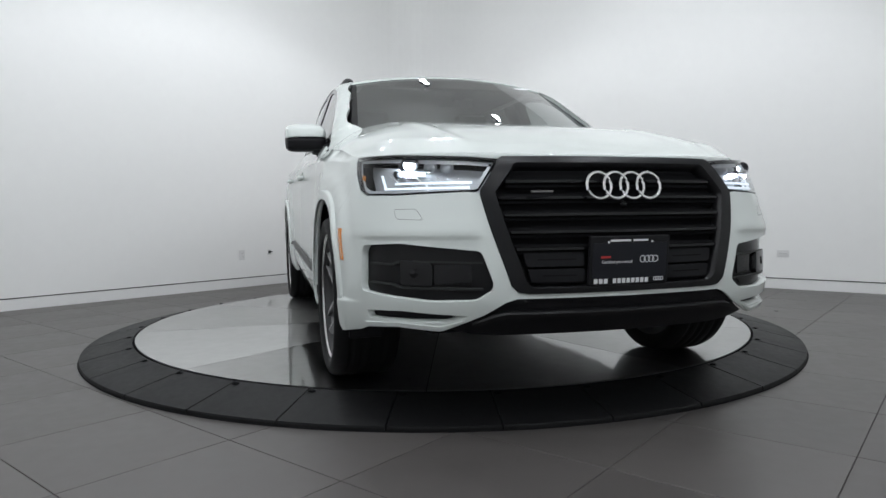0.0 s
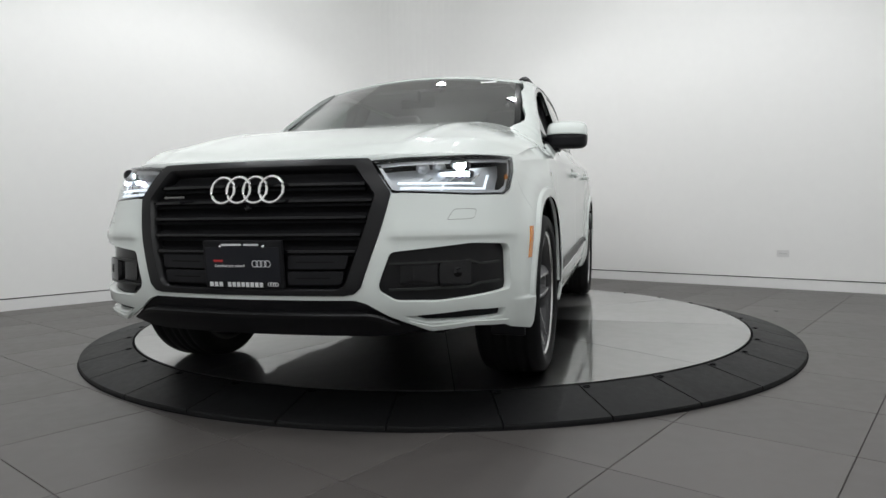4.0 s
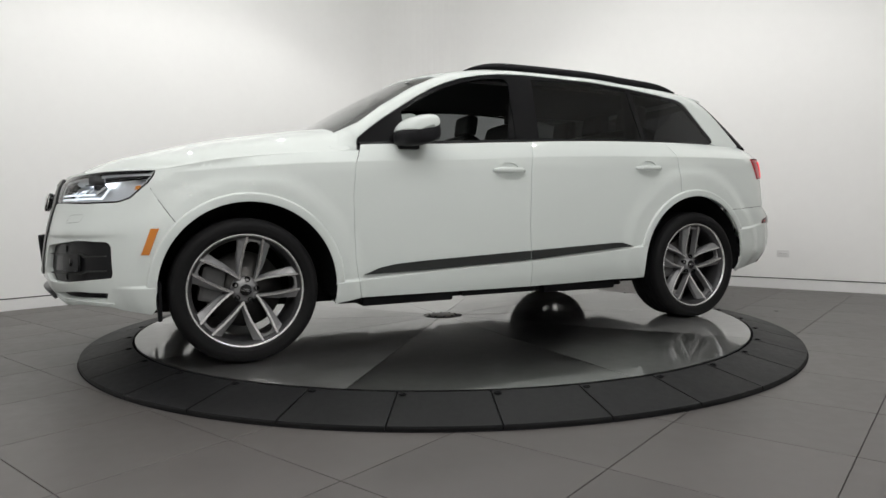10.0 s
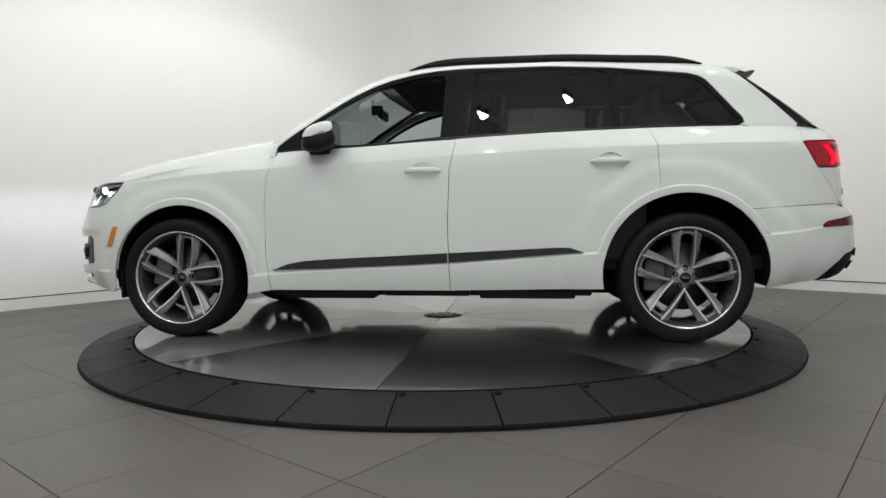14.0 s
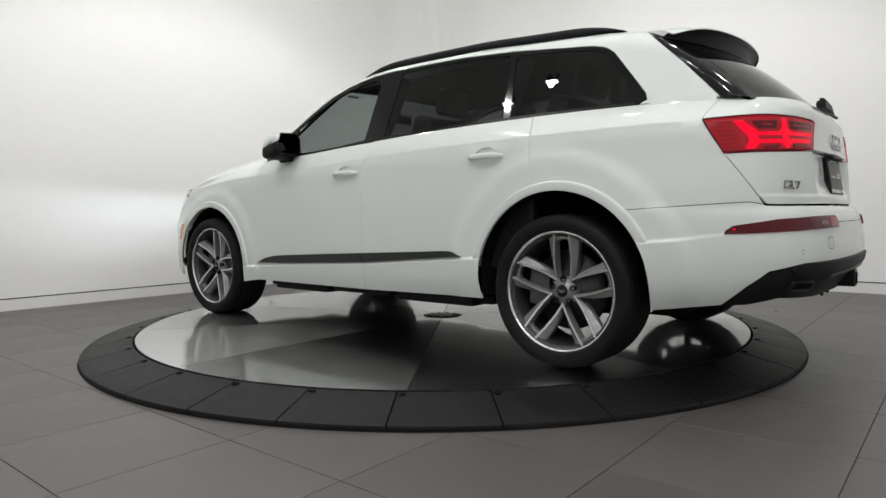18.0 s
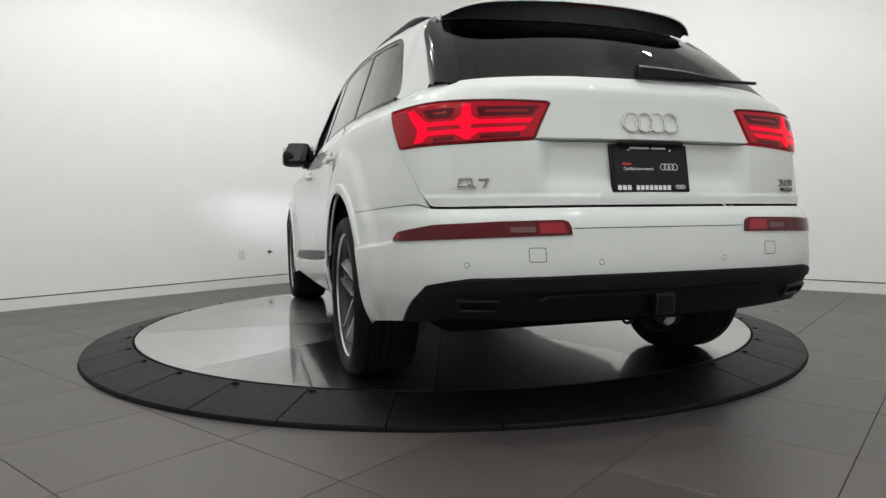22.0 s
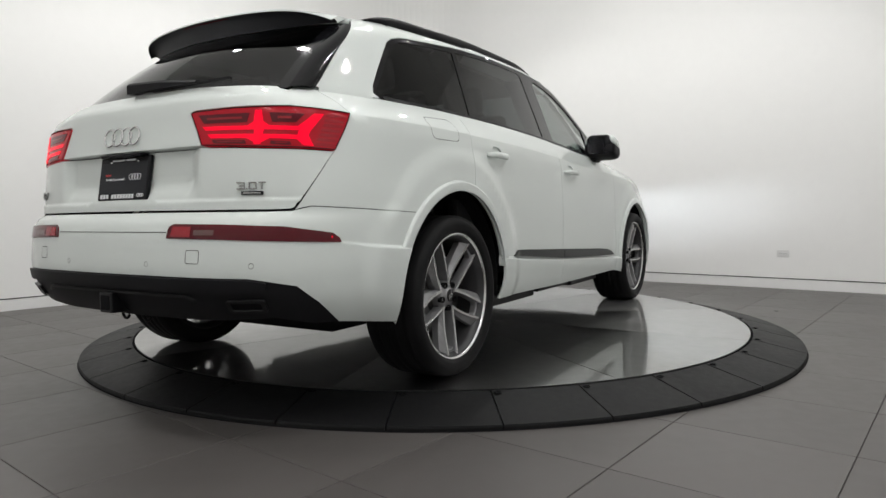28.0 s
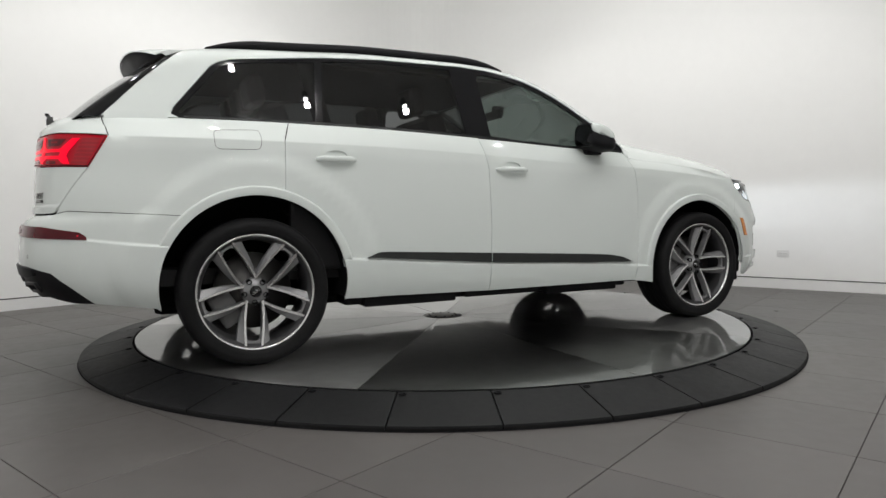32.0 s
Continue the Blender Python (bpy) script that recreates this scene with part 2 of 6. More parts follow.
coved_walls()
c0 = Vector(CORNER)
far_l = c0 + 9.0 * Vector((math.cos(radians(LEFT_DEG)), math.sin(radians(LEFT_DEG))))
far_r = c0 + 9.0 * Vector((math.cos(radians(RIGHT_DEG)), math.sin(radians(RIGHT_DEG))))
tagged(part("wall_west", in_frame(far_l, RIGHT_DEG, (-0.4, -0.2, FLOOR - 0.02), (9.0, 0.0, CEIL)), BACKWALL), "plain white painted side wall", "wall", kind="structure")
tagged(part("wall_east", in_frame(far_r, LEFT_DEG, (-0.4, 0.0, FLOOR - 0.02), (9.0, 0.2, CEIL)), BACKWALL), "plain white painted side wall", "wall", kind="structure")
tagged(part("wall_south", box((-9, -7.6, FLOOR - 0.02), (9, -7.4, CEIL)), BACKWALL), "plain white painted wall behind the camera", "wall", kind="structure")
tagged(part("ceiling", box((-9.5, -8, CEIL), (9.5, 7.5, CEIL + 0.2)), CEILING), "plain pale grey studio ceiling", "ceiling", kind="structure")
floor = tagged(part("floor", box((-40, -40, FLOOR - 0.3), (40, 40, FLOOR - 0.004)), GROUT), "dark grey square porcelain tile floor", "floor", kind="structure")


def ceiling_lamp():
    """A stem with two short spot heads side by side."""
    root = new("ceiling_lamp")
    v, f = lathe([(0.0001, -0.022), (0.058, -0.022), (0.064, -0.016), (0.064, 0.0)], 24)
    raw("canopy", v, f, OUTLET, root, "", True)
    v, f = tube([(0, 0, -0.015), (0, 0, -0.225)], 0.009, 8)
    raw("stem", v, f, OUTLET, root, "", True)
    part("yoke", box((-0.085, -0.014, -0.232), (0.085, 0.014, -0.214), 0.004), OUTLET, root)
    for sx in (-0.055, 0.055):
        v, f = lathe([(0.0001, -0.225), (0.030, -0.228), (0.038, -0.242), (0.042, -0.345), (0.039, -0.345), (0.036, -0.325)], 24)
        head = raw("spot_head", [(p[0] + sx, p[1], p[2]) for p in v], f, LAMPBODY, root, "dark round spot head", True)
        v, f = lathe([(0.0001, -0.332), (0.024, -0.331), (0.0365, -0.326)], 24)
        raw("lens", [(p[0] + sx, p[1], p[2]) for p in v], f, LAMPGLOW, head, "glowing lens", True)
    return tagged(root, "twin-head ceiling spot lamp, switched on", "ceiling light", "ceiling lamps")


first = None
for lx, ly in LAMPS:
    if first is None:
        first = ceiling_lamp()
        first.matrix_world = pose(lx, ly, CEIL - 0.001, 0, 0, -38)
    else:
        copy_thing(first, pose(lx, ly, CEIL - 0.001, 0, 0, -38))
    lamp = bpy.data.lights.new("lamp_light", "SPOT")
    lamp.spot_size, lamp.spot_blend = radians(SPREAD), 0.25
    lamp.energy, lamp.color, lamp.shadow_soft_size = LAMP_WATTS, (1.0, 0.99, 0.98), 0.036
    lo = new("lamp_light", lamp)
    lo.matrix_world = look((lx, ly, CEIL - 0.365), (0.0, 0.0, 0.6))      # the heads are aimed at the turntable


def wall_outlet(name, px, py, pz, degrees, kind):
    """A wall plate: y axis into the wall."""
    root = new(name)
    part("plate", box((-0.035, -0.006, -0.0575) if kind == 1 else (-0.0575, -0.006, -0.035), (0.035, 0.004, 0.0575) if kind == 1 else (0.0575, 0.004, 0.035), 0.003), OUTLET, root)
    for s in (-0.02, 0.02):
        lo, hi = ((-0.016, -0.009, s - 0.014), (0.016, -0.005, s + 0.014)) if kind == 1 else ((s - 0.014, -0.009, -0.016), (s + 0.014, -0.005, 0.016))
        socket = part("socket", box(lo, hi, 0.002), OUTLET, root)
        for d in (-0.006, 0.006):
            c = Vector((0, 0, s)) if kind == 1 else Vector((s, 0, 0))
            part("slot", box((c.x + d - 0.0015, -0.0098, c.z - 0.005), (c.x + d + 0.0015, -0.0085, c.z + 0.005)), DARK, socket)
    root.matrix_world = pose(px, py, pz, 0, 0, degrees)
    return tagged(root, "small white electrical outlet plate on the wall", "outlet")


def on_wall(side, along):
    d = radians(LEFT_DEG if side == "l" else RIGHT_DEG)
    return CORNER[0] + math.cos(d) * along, CORNER[1] + math.sin(d) * along


wall_outlet("wall_outlet", *on_wall("l", 3.04), 0.292, LEFT_DEG - 180, 1)
wall_outlet("wall_outlet", *on_wall("r", 4.89), 0.286, RIGHT_DEG, 2)
ax, ay = on_wall("l", 2.68)
jack = new("wall_jack")
part("plate", box((-0.02, -0.006, -0.03), (0.02, 0.004, 0.03), 0.003), OUTLET, jack)
part("plug", box((-0.012, -0.035, -0.012), (0.012, -0.006, 0.014), 0.004), BLACK, jack, "small black plug")
v, f = tube([(0.0, -0.03, 0.0), (0.03, -0.035, 0.004), (0.05, -0.012, 0.0)], 0.004, 8)
raw("cable", v, f, BLACK, jack)
jack.matrix_world = pose(ax, ay, 0.313, 0, 0, LEFT_DEG - 180)
tagged(jack, "small white wall jack with a black plug in it", "wall jack")

# ---- the car: x ahead, y to its left, z up from the plate ----
car = tagged(new("car"), "white mid-size sport utility vehicle with black trim on a turntable", "car")
HUB_F, HUB_R, HUB_Z = 1.497, -1.497, 0.358


def plan_spline():
    """The half outline of the body on the plan, from the nose round the flank to the tail, by arc length."""
    p = [(2.455, -0.2), (2.462, 0), (2.450, 0.22), (2.418, 0.42), (2.365, 0.60), (2.29, 0.745), (2.19, 0.853), (2.06, 0.918), (1.90, 0.951), (1.70, 0.964), (1.4, 0.968), (0.9, 0.964), (0.3, 0.962), (-0.4, 0.963), (-1.0, 0.966), (-1.5, 0.970), (-1.8, 0.962), (-2.02, 0.942), (-2.20, 0.905), (-2.33, 0.853), (-2.412, 0.785), (-2.472, 0.675), (-2.514, 0.51), (-2.535, 0.32), (-2.545, 0), (-2.535, -0.3)]
    out = []
    for i in range(1, len(p) - 2):
        a, b, c, d = (np.array(q) for q in p[i - 1:i + 3])
        for t in np.linspace(0, 1, 60, endpoint=False):
            out.append(0.5 * (2 * b + (c - a) * t + (2 * a - 5 * b + 4 * c - d) * t * t + (3 * b - a - 3 * c + d) * t ** 3))
    out.append(np.array(p[-2]))
    out = np.array(out)
    arc = np.concatenate([[0], np.cumsum(np.hypot(*np.diff(out, axis=0).T))])
    return arc, out[:, 0], out[:, 1]


ARC, PX, PY = plan_spline()
SMAX = ARC[-1]
NOSE = smooth_curve([(0.20, 2.30), (0.28, 2.385), (0.34, 2.43), (0.42, 2.462), (0.50, 2.468), (0.62, 2.458), (0.72, 2.440), (0.83, 2.412), (0.90, 2.385), (0.95, 2.345), (1.0, 2.28), (1.3, 2.1)])
TAIL = smooth_curve([(0.20, -2.36), (0.30, -2.43), (0.38, -2.50), (0.46, -2.548), (0.54, -2.560), (0.62, -2.553), (0.70, -2.540), (0.735, -2.515), (0.757, -2.484), (0.80, -2.484), (0.90, -2.480), (0.985, -2.472), (1.05, -2.462), (1.114, -2.455), (1.158, -2.451), (1.168, -2.446), (1.19, -2.425), (1.225, -2.390), (1.4, -2.25)])
CREASE = smooth_curve([(-2.6, 1.107), (-2.04, 1.107), (-1.4, 1.102), (-0.89, 1.095), (-0.23, 1.072), (0.26, 1.045), (0.91, 1.020), (1.24, 1.002), (1.57, 0.979), (1.9, 0.950), (2.3, 0.93)])
BELT = smooth_curve([(-2.3, 1.220), (-1.8, 1.217), (-1.4, 1.211), (-0.74, 1.195), (-0.214, 1.172), (0.4, 1.139), (0.87, 1.119), (0.93, 1.088), (1.25, 1.058), (1.58, 1.022), (1.88, 0.970), (2.3, 0.955)])
BELTY = smooth_curve([(-2.3, 0.70), (-2.15, 0.735), (-1.8, 0.792), (-1.4, 0.845), (-0.74, 0.885), (-0.2, 0.894), (0.4, 0.890), (0.92, 0.885), (1.25, 0.896), (1.58, 0.900), (1.88, 0.884), (2.3, 0.78)])
FLANK = smooth_curve([(-0.90, -0.085), (-0.82, -0.050), (-0.76, -0.024), (-0.70, -0.009), (-0.65, -0.004), (-0.60, -0.002), (-0.5, 0.0), (-0.3, 0.0), (-0.15, -0.004), (-0.06, -0.007), (0.0, -0.016)])
SIDE_REF = smooth_curve([(x, y) for x, y in zip(PX[::20], PY[::20]) if -2.1 < x < 1.95])


LEDGE = smooth_curve([(-1.3, 0.53), (-1.05, 0.511), (-0.6, 0.475), (-0.177, 0.447), (0.5, 0.416), (0.92, 0.390), (1.2, 0.375)])
FOLD = smooth_curve([(-2.4, 0.66), (-2.23, 0.640), (-2.05, 0.617), (-1.9, 0.605), (-1.7, 0.60)])
FRONT_FOLD = smooth_curve([(1.7, 0.408), (2.3, 0.408)])
FRONT_RIDGE = smooth_curve([(1.7, 0.650), (2.5, 0.650)])
GATE_LEDGE = smooth_curve([(-2.6, 0.794), (-2.0, 0.794)])
FOLDS = ((FRONT_FOLD, 1.86, 2.2), (FRONT_RIDGE, 1.98, 2.40), (CREASE, -2.10, 1.86), (LEDGE, -1.12, 1.10), (FOLD, -2.26, -1.86))


def sm(t):
    t = np.clip(t, 0, 1)
    return t * t * (3 - 2 * t)


def body(s, z):
    """The painted skin below the belt: s runs along the plan outline (0 nose, SMAX tail, left side positive), z is height."""
    s, z = np.asarray(s, float), np.asarray(z, float)
    a, sign = np.abs(s), np.where(s < 0, -1.0, 1.0)
    sign = np.where(a > SMAX, -sign, sign)
    a = np.where(a > SMAX, 2 * SMAX - a, a)
    bx, by = np.interp(a, ARC, PX), np.interp(a, ARC, PY)
    x = np.where(bx > 1.2, 1.2 + (bx - 1.2) * (NOSE(z) - 1.2) / (2.462 - 1.2), bx)
    x = np.where(bx < -1.2, -1.2 + (bx + 1.2) * (TAIL(z) + 1.2) / (-2.545 + 1.2), x)
    xc = np.clip(bx, -2.05, 1.9)
    ref = SIDE_REF(xc)
    zc, zt = CREASE(xc), BELT(xc)
    front = -0.040 * sm((xc - 1.3) / 0.6) * sm((z - 0.62) / 0.34)
    front = front - 0.016 * sm((-xc - 1.5) / 0.5) * sm((z - 0.72) / 0.3)
    low = ref + FLANK(np.minimum(z - zc, 0)) + front
    edge = ref - 0.016 + front
    u = np.clip((z - zc) / np.maximum(zt - zc, 0.03), 0, 1.1)
    yt = np.minimum(BELTY(xc), edge)
    up = edge + (yt - edge) * (0.75 * u + 0.25 * u ** 2)
    y = by / ref * np.where(z < zc, low, up)
    for hx, hz in ((1.480, 0.375), (-1.490, 0.390)):
        r = np.hypot(bx - hx, z - hz)
        edge_r = 0.675 if hx < 0 else 0.62
        y = y + 0.015 * sm((edge_r - r) / 0.10) * sm((zc - 0.01 - z) / 0.10)
    # a ledge under the door mouldings, and the fold from the rear reflector to the wheel opening
    y = y + (0.0075 + 0.007 * sm((np.abs(bx + 0.02) - 0.85) / 0.2)) * sm((LEDGE(bx) - z) / 0.009 + 0.5) * sm((1.25 - np.abs(bx + 0.02)) / 0.1)
    y = y + 0.0150 * sm((FOLD(bx) - z) / 0.008 + 0.5) * sm((-1.76 - bx) / 0.05) * (0.3 + 0.7 * sm((bx + 2.20) / 0.3)) * sm((bx + 2.34) / 0.08)
    # the chamfer over the lower intakes
    ridge = sm((0.76 - z) / 0.10) * sm((z - 0.635) / 0.028) * sm((bx - 1.95) / 0.25) * sm((np.abs(by) - 0.50) / 0.07)
    x, y = x + 0.007 * ridge, y + 0.004 * ridge
    y = y + 0.0145 * sm((0.408 - z) / 0.009 + 0.5) * sm((bx - 1.76) / 0.05) * sm((2.10 - bx) / 0.18)
    return np.stack([x, sign * y, z], -1)


def gate_body(s, z):
    """The lower tailgate, let in round the number plate."""
    p = body(s, z)
    p[..., 0] -= 0.006 * sm((0.794 - np.asarray(z, float)) / 0.010 + 0.5)
    p[..., 0] += 0.035 * sm((0.46 - np.abs(p[..., 1])) / 0.09) * sm((np.asarray(z, float) - 0.775) / 0.10)
    return p


def solve_s(z, want, axis, lo, hi, rising):
    z, want = np.asarray(z, float), np.asarray(want, float)
    if z.size == 1:
        # one point: narrow the bracket with whole rows of trials
        a, b = float(lo), float(hi)
        for _ in range(5):
            m = np.linspace(a, b, 65)
            v = body(m, np.full(65, float(z)))[..., axis]
            go = (v < want) if rising else (v > want)
            i = int(np.argmin(go)) if not go.all() else 64
            a, b = float(m[max(i - 1, 0)]), float(m[i])
        return np.full(z.shape, (a + b) / 2)
    a, b = np.full(z.shape, float(lo)), np.full(z.shape, float(hi))
    for _ in range(26):
        m = (a + b) / 2
        v = body(m, z)[..., axis]
        go = (v < want) if rising else (v > want)
        a, b = np.where(go, m, a), np.where(go, b, m)
    return (a + b) / 2


def densify(pts, step=0.02, closed=True):
    out, k = [], len(pts)
    for i in range(k if closed else k - 1):
        a, b = np.array(pts[i], float), np.array(pts[(i + 1) % k], float)
        n = max(1, int(math.ceil(np.hypot(*(b - a)) / step)))
        out += [a + (b - a) * j / n for j in range(n)]
    if not closed:
        out.append(np.array(pts[-1], float))
    return np.array(out)


def rounded(pts, r, n=4):
    """A polygon with its corners rounded off."""
    out, k = [], len(pts)
    for i in range(k):
        p0, p1, p2 = (np.array(pts[j % k], float) for j in (i - 1, i, i + 1))
        a, b = p0 - p1, p2 - p1
        la, lb = np.hypot(*a), np.hypot(*b)
        d = min(r, la * 0.45, lb * 0.45)
        q0, q2 = p1 + a / la * d, p1 + b / lb * d
        for j in range(n + 1):
            t = j / n
            out.append(tuple((1 - t) ** 2 * q0 + 2 * t * (1 - t) * p1 + t * t * q2))
    return out


def by_x(pts):
    """(x, z) on the left flank to (s, z)."""
    p = densify(pts)
    return np.stack([solve_s(p[:, 1], p[:, 0], 0, 0.02, SMAX - 0.02, False), p[:, 1]], -1)


def inside(poly, q):
    x, y = q[:, 0], q[:, 1]
    res = np.zeros(len(q), bool)
    a, b = poly, np.roll(poly, -1, axis=0)
    for (x0, y0), (x1, y1) in zip(a, b):
        if y0 != y1:
            res ^= ((y0 > y) != (y1 > y)) & (x < (x1 - x0) * (y - y0) / (y1 - y0) + x0)
    return res


def edge_distance(poly, q):
    best = np.full(len(q), 9.0)
    a, b = poly, np.roll(poly, -1, axis=0)
    for p0, p1 in zip(a, b):
        d = p1 - p0
        t = np.clip(((q - p0) @ d) / max(d @ d, 1e-12), 0, 1)
        best = np.minimum(best, np.hypot(*(q - p0 - t[:, None] * d).T))
    return best


def area(poly):
    x, y = poly[:, 0], poly[:, 1]
    return 0.5 * np.sum(x * np.roll(y, -1) - np.roll(x, -1) * y)


def shrunk(poly, gap):
    if area(poly) < 0:
        poly = poly[::-1]
    t = np.roll(poly, -1, axis=0) - np.roll(poly, 1, axis=0)
    t = t / np.maximum(np.hypot(*t.T), 1e-9)[:, None]
    return poly + gap * np.stack([-t[:, 1], t[:, 0]], -1)


def skin(name, outer, func, material, parent, holes=(), step=0.035, gap=0.0025, edge=0.016, off=0.0, side=1, label="", hole_edge=None):
    """A panel: the part of a surface func(u, v) inside an outline, with shut-line gaps and edges turned in. side -1 mirrors it to the right."""
    loops = [shrunk(np.asarray(outer), gap)] + [shrunk(np.asarray(h), -gap) for h in holes]
    lo, hi = loops[0].min(0), loops[0].max(0)
    gx, gy = np.meshgrid(np.arange(lo[0] + step / 2, hi[0], step), np.arange(lo[1] + step / 2, hi[1], step))
    q = np.stack([gx.ravel(), gy.ravel()], -1)
    keep = inside(loops[0], q)
    for h in loops[1:]:
        keep &= ~inside(h, q)
    q = q[keep]
    for h in loops:
        q = q[edge_distance(h, q) > step * 0.4]
    if func in (body, gate_body) and step < 0.05 and abs(off) < 0.001:
        # rows of points along the sharp folds of the flank
        for curve, x0, x1 in (FOLDS if func is body else ((GATE_LEDGE, -2.54, -2.28),)):
            ss = np.arange(float(np.interp(-x1, -PX, ARC)), float(np.interp(-x0, -PX, ARC)), 0.016)
            zz = curve(np.interp(ss, ARC, PX))
            fold = np.concatenate([np.stack([k * ss + b, zz + d], -1) for k, b in ((1, 0.0), (-1, 0.0), (-1, 2 * SMAX)) for d in (-0.011, -0.0045, 0.0, 0.0045, 0.011)])
            fold = fold[(fold > lo).all(1) & (fold < hi).all(1)]
            if not len(fold):
                continue
            fold = fold[inside(loops[0], fold)]
            for h in loops[1:]:
                fold = fold[~inside(h, fold)]
            for h in loops:
                fold = fold[edge_distance(h, fold) > 0.0035]
            for m0, b0 in ((1, 0.0), (-1, 0.0), (-1, 2 * SMAX)):
                a = (q[:, 0] - b0) * m0
                near = (a > ss[0] - 0.02) & (a < ss[-1] + 0.02) & (np.abs(q[:, 1] - np.interp(a, ss, zz)) < 0.021)
                q = q[~near]
            q = np.concatenate([q, fold])
    verts2, edges, base = [], [], 0
    for h in loops:
        verts2 += [Vector(p) for p in h]
        edges += [(base + i, base + (i + 1) % len(h)) for i in range(len(h))]
        base += len(h)
    verts2 += [Vector(p) for p in q]
    vo, _, fo, vi, _, _ = delaunay_2d_cdt(verts2, edges, [], 0, 1e-6)
    p2 = np.array([tuple(v) for v in vo])
    tri = np.array([tuple(t) for t in fo])
    c = p2[tri].mean(1)
    keep = inside(loops[0], c)
    for h in loops[1:]:
        keep &= ~inside(h, c)
    tri = tri[keep]
    pos, nor = lifted(func, p2, off)
    tp = pos[tri]
    cr = np.cross(tp[:, 1] - tp[:, 0], tp[:, 2] - tp[:, 0])
    flip = (cr * nor[tri[:, 0]]).sum(1) < 0
    tri[flip] = tri[flip][:, ::-1]
    verts, normals, faces = list(pos), list(nor), [tuple(t) for t in tri]
    if edge:
        for k, h in enumerate(loops):
            hp, hn = lifted(func, h, off)
            e = edge if (k == 0 or hole_edge is None) else hole_edge
            t = np.roll(hp, -1, axis=0) - np.roll(hp, 1, axis=0)
            o = np.cross(t, hn)
            o = o / np.maximum(np.linalg.norm(o, axis=1), 1e-9)[:, None] * (1 if k == 0 else -1)
            mid = (o + hn) / np.linalg.norm(o + hn, axis=1)[:, None]
            n, b = len(h), len(verts)
            verts += list(hp) + list(hp - hn * e)
            normals += list(mid) + list(o)
            for i in range(n):
                j = (i + 1) % n
                faces.append((b + i, b + n + i, b + n + j, b + j) if k == 0 else (b + j, b + n + j, b + n + i, b + i))
    verts, normals = np.array(verts), np.array(normals)
    if side < 0:
        verts[:, 1] *= -1
        normals[:, 1] *= -1
        faces = [f[::-1] for f in faces]
    me = bpy.data.meshes.new(name)
    me.from_pydata(verts.tolist(), [], faces)
    me.update()
    ob = link(name, me, material, parent, label, True)
    me.normals_split_custom_set_from_vertices(normals.tolist())
    return ob


def lifted(func, p, off):
    e = 0.004
    pos = func(p[:, 0], p[:, 1])
    du = func(p[:, 0] + e, p[:, 1]) - func(p[:, 0] - e, p[:, 1])
    dv = func(p[:, 0], p[:, 1] + e) - func(p[:, 0], p[:, 1] - e)
    n = np.cross(du, dv)
    n = n / np.maximum(np.linalg.norm(n, axis=1), 1e-12)[:, None]
    out = pos - np.stack([np.clip(pos[:, 0], -1.9, 1.7), 0 * pos[:, 0], 0.55 + 0 * pos[:, 0]], -1)
    n = np.where(((n * out).sum(1) < 0)[:, None], -n, n)
    return pos + n * off, n


def patch(name, func, nu, nv, material, parent, label="", u=(0, 1), v=(0, 1), thick=0.0):
    """A whole rectangular patch of func(u, v), with true normals."""
    U, V = np.meshgrid(np.linspace(*u, nu), np.linspace(*v, nv), indexing="ij")
    p = np.stack([U.ravel(), V.ravel()], -1)
    pos, nor = lifted(func, p, 0.0)
    faces = [(i * nv + j, (i + 1) * nv + j, (i + 1) * nv + j + 1, i * nv + j + 1) for i in range(nu - 1) for j in range(nv - 1)]
    a, b, c = pos[faces[0][0]], pos[faces[0][1]], pos[faces[0][2]]
    if np.cross(b - a, c - a) @ nor[faces[0][0]] < 0:
        faces = [f[::-1] for f in faces]
    verts, normals = pos, nor
    if thick:
        n0 = len(verts)
        rim = [i * nv for i in range(nu)] + [(nu - 1) * nv + j for j in range(1, nv)] + [i * nv + nv - 1 for i in range(nu - 2, -1, -1)] + list(range(nv - 2, 0, -1))
        top, low = pos[rim], pos[rim] - nor[rim] * thick
        cen = pos.mean(0)
        o = top - cen
        o = o / np.linalg.norm(o, axis=1)[:, None]
        verts = np.concatenate([pos, top, low])
        normals = np.concatenate([nor, (nor[rim] + o) / np.linalg.norm(nor[rim] + o, axis=1)[:, None], o])
        k = len(rim)
        for i in range(k):
            j = (i + 1) % k
            faces.append((n0 + i, n0 + j, n0 + k + j, n0 + k + i))
    me = bpy.data.meshes.new(name)
    me.from_pydata(verts.tolist(), [], faces)
    me.update()
    ob = link(name, me, material, parent, label, True)
    me.normals_split_custom_set_from_vertices(normals.tolist())
    return ob


def arc_pts(cx, cz, r, a0, a1, n=44, rx=1.0):
    return [(cx + r * rx * math.cos(radians(a0 + (a1 - a0) * i / n)), cz + r * math.sin(radians(a0 + (a1 - a0) * i / n))) for i in range(n + 1)]


ARCH_F = arc_pts(1.474, 0.375, 0.435, 180 + 14, -4)      # from the door side over the top to the bumper
ARCH_R = arc_pts(-1.490, 0.390, 0.448, 180 + 12, -12)


